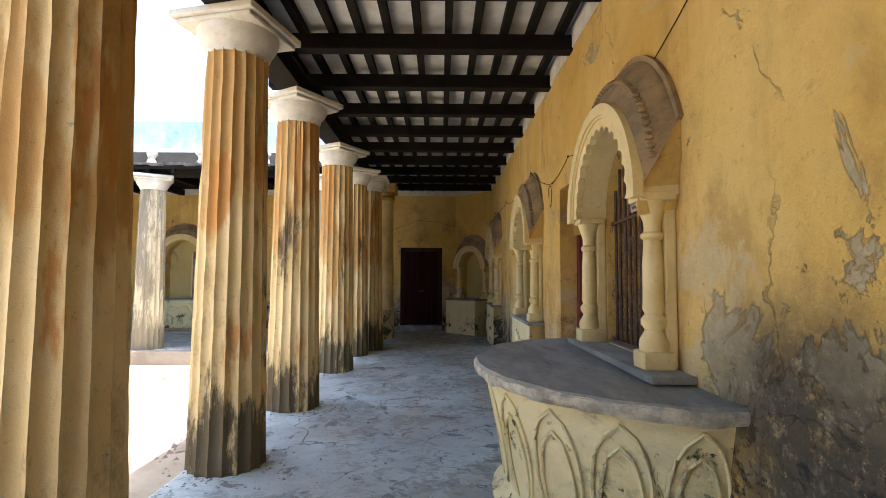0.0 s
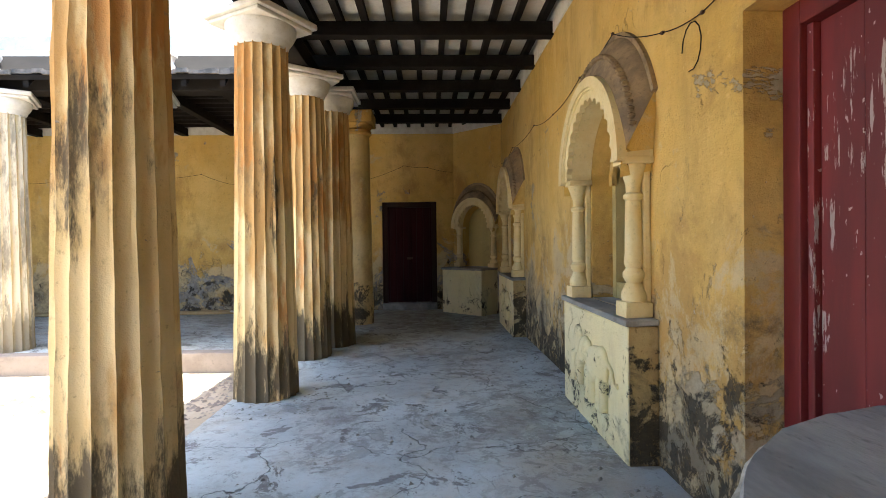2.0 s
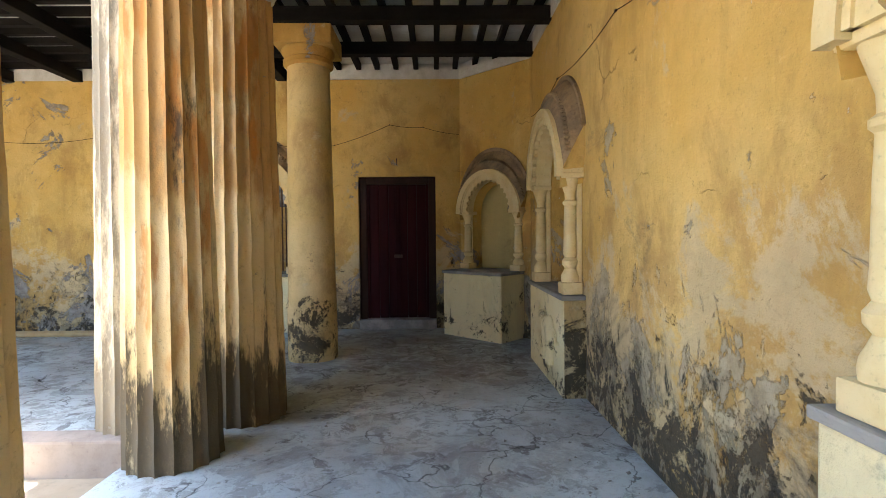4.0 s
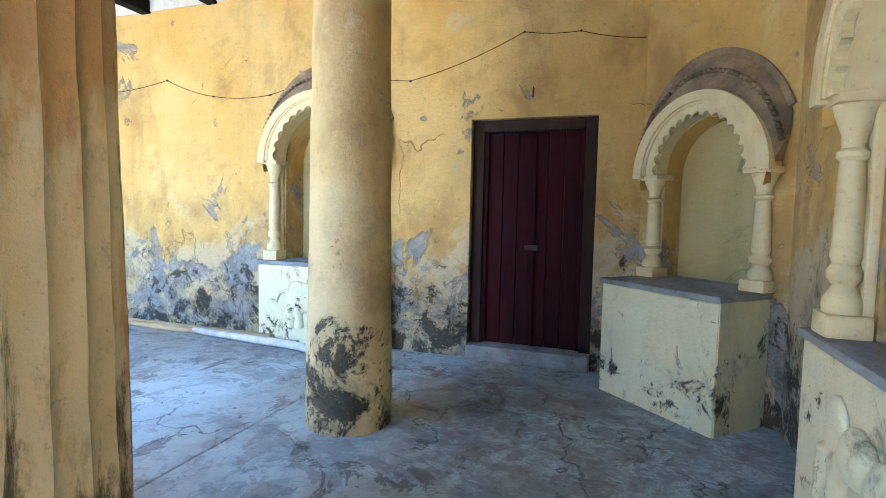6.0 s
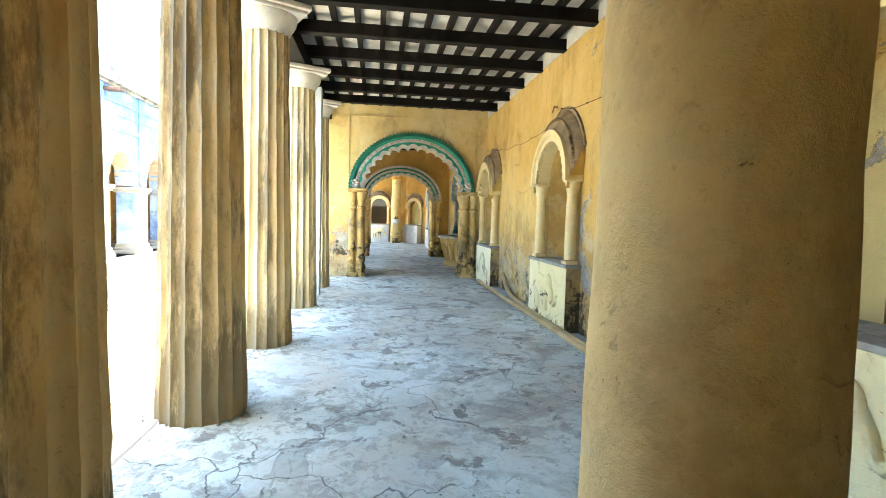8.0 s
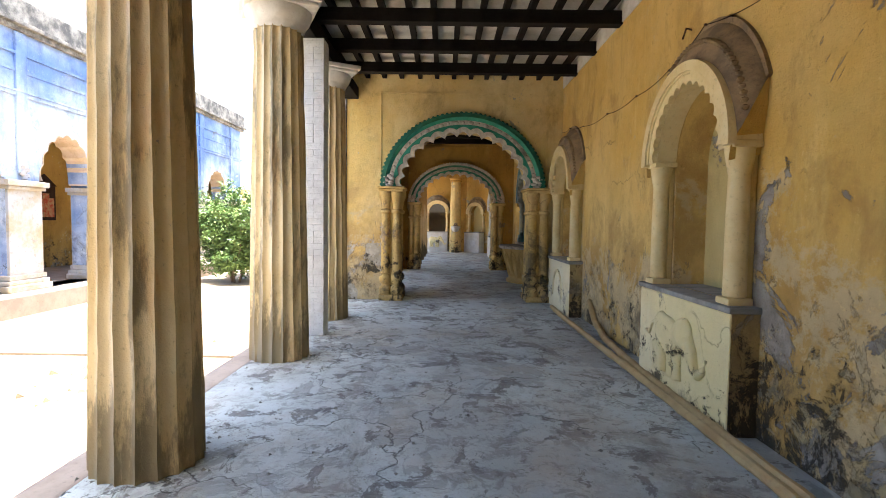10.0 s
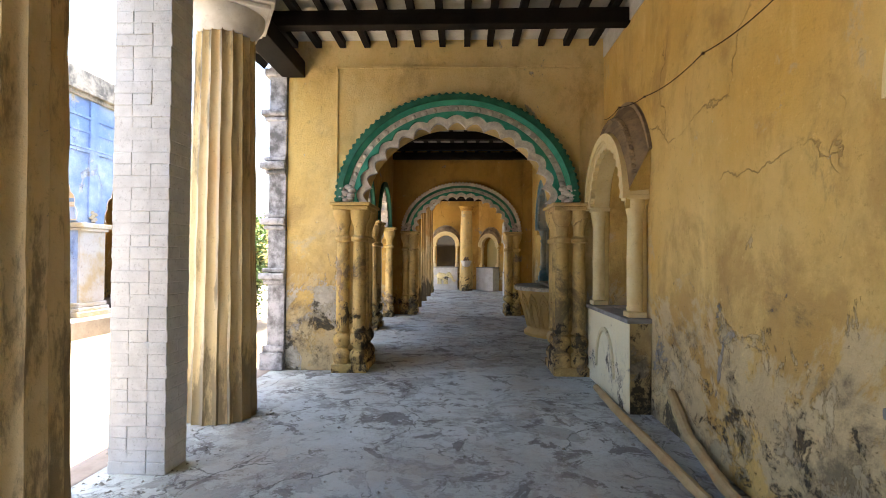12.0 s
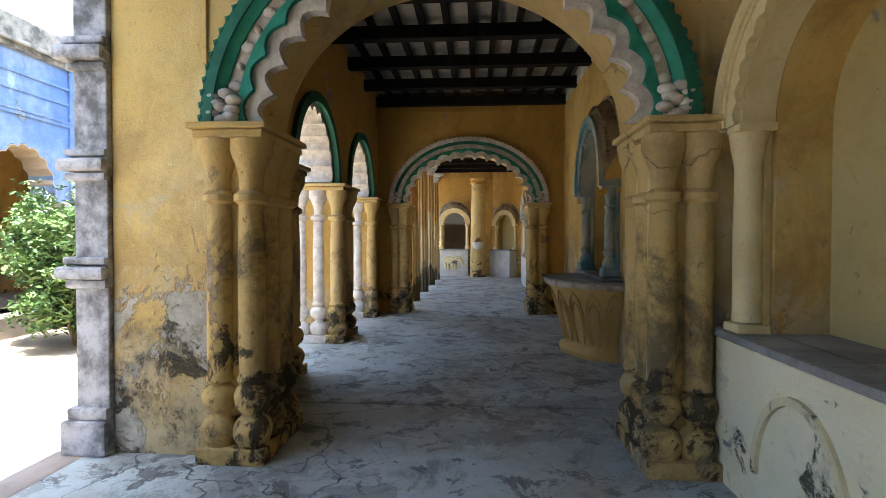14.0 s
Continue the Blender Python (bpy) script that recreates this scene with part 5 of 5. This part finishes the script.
structure("plinth", boxes((-22.2, -6.8, 1.5, 5.3, COURT_Z - 0.1, 0.0), bevel=0.015), KERB, "raised stone plinth of the arcade")
structure("wall_blue_back", boxes((-22, -7, 1.5, 1.8, -0.1, 4.4), (-22, -7, 1.8, 4.28, 3.3, 3.6), (-22.0, -21.6, 1.8, 4.28, -0.1, 4.4), (-7.3, -7, 1.8, 4.28, -0.1, 4.4)), YELLOW_HALL, "yellow inner wall of the arcade")
waste = thing("waterspout", pose(-14.7, S_Y + 0.05, 4.4), "short dark waterspout under the blue cornice", "spout")
part("spout", boxes((-0.13, 0.13, 0, 0.4, -0.04, 0.05), bevel=0.01), RUST, waste)
pic = thing("shrine_picture", pose(-16.5, 1.82, 1.25), "framed shrine picture in red and gold on the wall", "picture")
part("frame", boxes((-0.36, 0.36, 0, 0.04, 0, 0.9), bevel=0.01), FRAME, pic, "dark wooden frame")
part("gable", prism(bmesh.new(), [(-0.4, 0.902), (0.4, 0.902), (0.0, 1.2)], 0.0, 0.05), FRAME, pic, "dark pointed gable")
for k, (x, w, h) in enumerate(((-0.2, 0.09, 0.5), (-0.02, 0.11, 0.62), (0.17, 0.09, 0.48))):
    part("red_panel", boxes((x - w, x + w, 0.041, 0.05, 0.08, 0.08 + h)), RED_CLOTH, pic, "faded red and gold painted panel")
structure("wall_west", boxes((-34.3, -34, -6.4, 10.6, -0.3, 3.2)), YELLOW, "plain wall closing the courtyard")
structure("wall_far_south", boxes((-34, -2.0, -6.4, -6.1, -0.3, 4.6)), YELLOW, "plain wall closing the courtyard")


# ---- bushes ----
def bush(m, label, size, seed, leaves):
    t = thing("bush", m, label, "bush")
    r = random.Random(seed)
    bm, lf = bmesh.new(), bmesh.new()
    tips = []
    for k in range(9):
        a = r.uniform(0, 6.28)
        p = [Vector((0.1 * math.cos(a), 0.1 * math.sin(a), 0))]
        for j in range(6):
            p.append(p[-1] + Vector((math.cos(a) * r.uniform(0.02, 0.2), math.sin(a) * r.uniform(0.02, 0.2), r.uniform(0.2, 0.36))) * size)
            a += r.uniform(-0.6, 0.6)
            if j > 0:
                tips.append(p[-1])
        tube(bm, p, [0.03 * size * (1 - 0.13 * j) for j in range(7)], 6)
    part("trunk", bm, BARK, t, "brown woody branching trunk", True)
    clumps = [q + Vector((r.gauss(0, 0.2), r.gauss(0, 0.2), r.gauss(0, 0.14))) * size for q in tips for _ in range(3)]
    for k in range(leaves):
        c = r.choice(clumps) + Vector((r.gauss(0, 0.11), r.gauss(0, 0.11), r.gauss(0, 0.1))) * size
        if c.z < 0.06:
            continue
        l, w = r.uniform(0.035, 0.075), r.uniform(0.018, 0.034)
        e = Euler((r.uniform(-0.9, 0.9), r.uniform(-0.9, 0.9), r.uniform(0, 6.28))).to_matrix()
        vs = [lf.verts.new(c + e @ Vector(q)) for q in ((0, -l, 0), (w, -0.2 * l, 0.012), (0, l, -0.01), (-w, -0.2 * l, 0.012))]
        lf.faces.new((vs[0], vs[1], vs[2]))
        lf.faces.new((vs[0], vs[2], vs[3]))
    tagged(part("leaves", lf, LEAF, t, "dense small green leaves"), kind="stuff")
    return t


bush(pose(-16.7, 6.75, COURT_Z), "dense green shrub growing in the courtyard", 0.98, 3, 13000)
bush(pose(-17.6, 7.2, COURT_Z), "dense green shrub growing in the courtyard", 1.25, 5, 15000)
bush(pose(-9.6, 5.7, COURT_Z), "small leafy shrub beside the arcade plinth", 0.6, 8, 4000)

# ---- poles, cables and small things along the walls ----
def bamboo(pts, r, label):
    """A bent bamboo pole with its joints, lying along the points."""
    t = thing("bamboo_pole", pose(0, 0, 0), label, "pole", "bamboo poles along the wall")
    pts = [Vector(p) for p in pts]
    fine, rad = [], []
    for a, b in zip(pts, pts[1:]):
        n = max(2, int((b - a).length / 0.1))
        for k in range(n):
            p = a.lerp(b, k / n)
            j = len(fine) % 4
            fine.append(p + Vector((0, 0.012 * noise.noise(p * 0.7), 0)))
            rad.append(r * (1.16 if j == 0 else 1.0))
    fine.append(pts[-1])
    rad.append(r)
    part("cane", tube(bmesh.new(), fine, rad, 9), BAMBOO, t, "", True)
    return t


bamboo([(-2.9, 14.06, -0.055), (-5.0, 14.08, -0.055), (-6.6, 14.10, -0.055), (-8.4, 14.09, -0.055), (-10.6, 14.09, -0.055), (-11.6, 14.12, -0.055)], 0.034, "long pale bamboo pole lying at the wall foot")
bamboo([(-3.3, 14.155, -0.050), (-5.6, 14.15, -0.050), (-7.9, 14.165, -0.050), (-9.2, 14.25, -0.040), (-9.9, 14.33, 0.030), (-10.3, 14.37, 0.24)], 0.036, "long brown bamboo pole leaning at the wall foot")
log = thing("whitewashed_pole", pose(-3.4, 13.98, LOW + 0.045), "short whitewashed pole end lying on the floor", "pole")
part("stick", tube(bmesh.new(), [(-0.9, 0.1, 0), (-0.3, 0.04, 0.0), (0.55, -0.02, 0.0), (0.85, -0.1, 0.0)], [0.035, 0.04, 0.042, 0.045], 10), WHITE_OLD, log, "", True)


def cable(pts, label, r=0.0035):
    t = thing("wall_cable", pose(0, 0, 0), label, "cable")
    out = []
    pts = [Vector(p) for p in pts]
    for a, b in zip(pts, pts[1:]):
        for k in range(8):
            f = k / 8
            p = a.lerp(b, f)
            p.z -= 0.035 * (b - a).length * 4 * f * (1 - f)
            out.append(p)
    out.append(pts[-1])
    part("wire", tube(bmesh.new(), out, r, 5), TIMBER, t)
    for k, p in enumerate(pts[1:-1]):
        part("clip", boxes((p.x - 0.008, p.x + 0.008, p.y - 0.008, p.y + 0.014, p.z - 0.008, p.z + 0.008)), RUST, t)
    return t


X = WALL_E - 0.012
cable([(X, 1.4, 3.45), (X, 2.6, 2.9), (X, 4.05, 2.58), (X, 5.2, 2.66), (X, 5.95, 2.52), (X, 6.4, 2.6), (X - 0.05, 7.1, 2.88), (X, 8.1, 2.88), (X, 9.15, 2.8), (X, 10.2, 2.92), (X - 0.05, 11.7, 2.9), (X, 13.35, 2.9)], "thin black cable sagging along the yellow wall")
Y = WALL_N - 0.012
cable([(0.4, Y, 2.88), (-0.15, Y, 2.99), (-0.66, Y, 3.03), (-1.8, Y, 2.66), (-2.75, Y - 0.04, 2.85), (-3.5, Y, 2.62), (-4.3, Y, 2.65), (-5.0, Y, 2.88), (-6.5, Y, 2.81), (-7.25, Y - 0.05, 2.89), (-8.0, Y, 2.76), (-8.8, Y, 2.72), (-9.8, Y, 2.74), (-10.95, Y, 2.8), (-11.56, Y - 0.05, 2.88), (-12.3, Y, 2.95)], "thin black cable sagging along the yellow wall")
loop = thing("cable_loop", pose(WALL_E - 0.02, 6.05, 2.5), "loose loop of thin black wire on the wall", "cable")
part("wire", tube(bmesh.new(), [(0, 0.1 * math.cos(a * 0.5), -0.12 + 0.13 * math.sin(a * 0.5)) for a in range(11)], 0.0035, 5), TIMBER, loop)
for x, z in ((-0.56, 2.5), (-7.6, 2.98)):
    peg = thing("wall_peg", pose(x, WALL_N - 0.03, z), "small rusty iron peg in the plaster", "peg", "wall pegs")
    part("pin", tube(bmesh.new(), [(0, 0.04, 0), (0.005, -0.02, 0.01), (0.01, -0.05, -0.08)], 0.008, 6), RUST, peg)

# ---- loose plaster crumbs and leaves on the floor ----
def crumbs(name, spots, label, mat, size, seed):
    r = random.Random(seed)
    verts, faces = [], []
    for cx, cy, rx, ry, count, z in spots:
        for _ in range(count):
            a, d = r.uniform(0, 6.28), math.sqrt(r.random())
            x, y, s = cx + rx * d * math.cos(a), cy + ry * d * math.sin(a), size * r.uniform(0.3, 1.3) ** 2
            b = len(verts)
            verts += [(x + s * r.uniform(0.6, 1.2), y, z), (x - s * 0.5, y + s * r.uniform(0.5, 1.1), z), (x - s * 0.6, y - s * r.uniform(0.5, 1.1), z), (x + r.uniform(-0.3, 0.3) * s, y, z + s * r.uniform(0.4, 0.9))]
            faces += [(b, b + 1, b + 3), (b + 1, b + 2, b + 3), (b + 2, b, b + 3), (b, b + 2, b + 1)]
    me = bpy.data.meshes.new(name)
    me.from_pydata(verts, [], faces)
    me.materials.append(mat)
    return tagged(new(name, me), label, "rubble", "", "stuff")


crumbs("plaster_crumbs", [(ROW_X + 0.1, y, 0.55, 0.5, 170, LOW) for y in (2.2, 4.05, 5.78, 7.98)] + [(x, ROW_Y, 0.5, 0.5, 150, LOW) for x in (-4.14, -6.22, -8.3, -9.4, -10.4)] + [(-0.3, 6, 1.3, 6, 350, LOW), (-6.5, 12.3, 5, 1.8, 420, LOW), (1.0, 8, 0.2, 5, 260, LOW), (-7, 14.1, 5, 0.15, 260, LOW)],
       "scattered crumbs of fallen plaster and grit", SLAB, 0.013, 5)
crumbs("court_rubble", [(-2.75, 8.9, 0.45, 1.0, 420, COURT_Z), (-2.6, 6.5, 0.35, 1.6, 240, COURT_Z), (-4.5, 9.55, 1.8, 0.12, 160, COURT_Z)], "loose earth and rubble beside the corridor step", KERB, 0.03, 6)
crumbs("dead_leaves", [(-4.3, 8.9, 0.5, 0.35, 90, COURT_Z), (-9.0, 8.7, 1.8, 0.7, 60, COURT_Z)], "small brown heap of dead leaves on the paving", BARK, 0.04, 7)

# ---- bricks of the white pillar ----
def brick_mesh(name, l, w, h, seed):
    bm = box(bmesh.new(), -l / 2, l / 2, -w / 2, w / 2, 0, h)
    bmesh.ops.bevel(bm, geom=list(bm.edges), offset=0.003, segments=1, affect="EDGES")
    rough_up(bm, 0.006, 20, seed)
    me = bpy.data.meshes.new(name)
    bm.to_mesh(me)
    bm.free()
    me.materials.append(BRICK_WHITE)
    return me


meshes = [brick_mesh("brick", 0.2495, 0.1236, 0.074, k) for k in range(3)]
r = random.Random(2)
for c in range(47):
    z = 0.004 + c * 0.0755
    spots = ((0, -0.124, 0), (0, 0, 0), (0, 0.124, 0)) if c % 2 else ((-0.063, -0.0615, 90), (0.063, -0.0615, 90), (0, 0.125, 0))
    flip = -1 if c % 4 > 1 else 1
    for x, y, a in spots:
        y *= flip
        b = new("brick", r.choice(meshes))
        b.parent = BRICKS
        b.matrix_basis = pose(x + r.uniform(-0.003, 0.003), y, z, 0, 0, a)
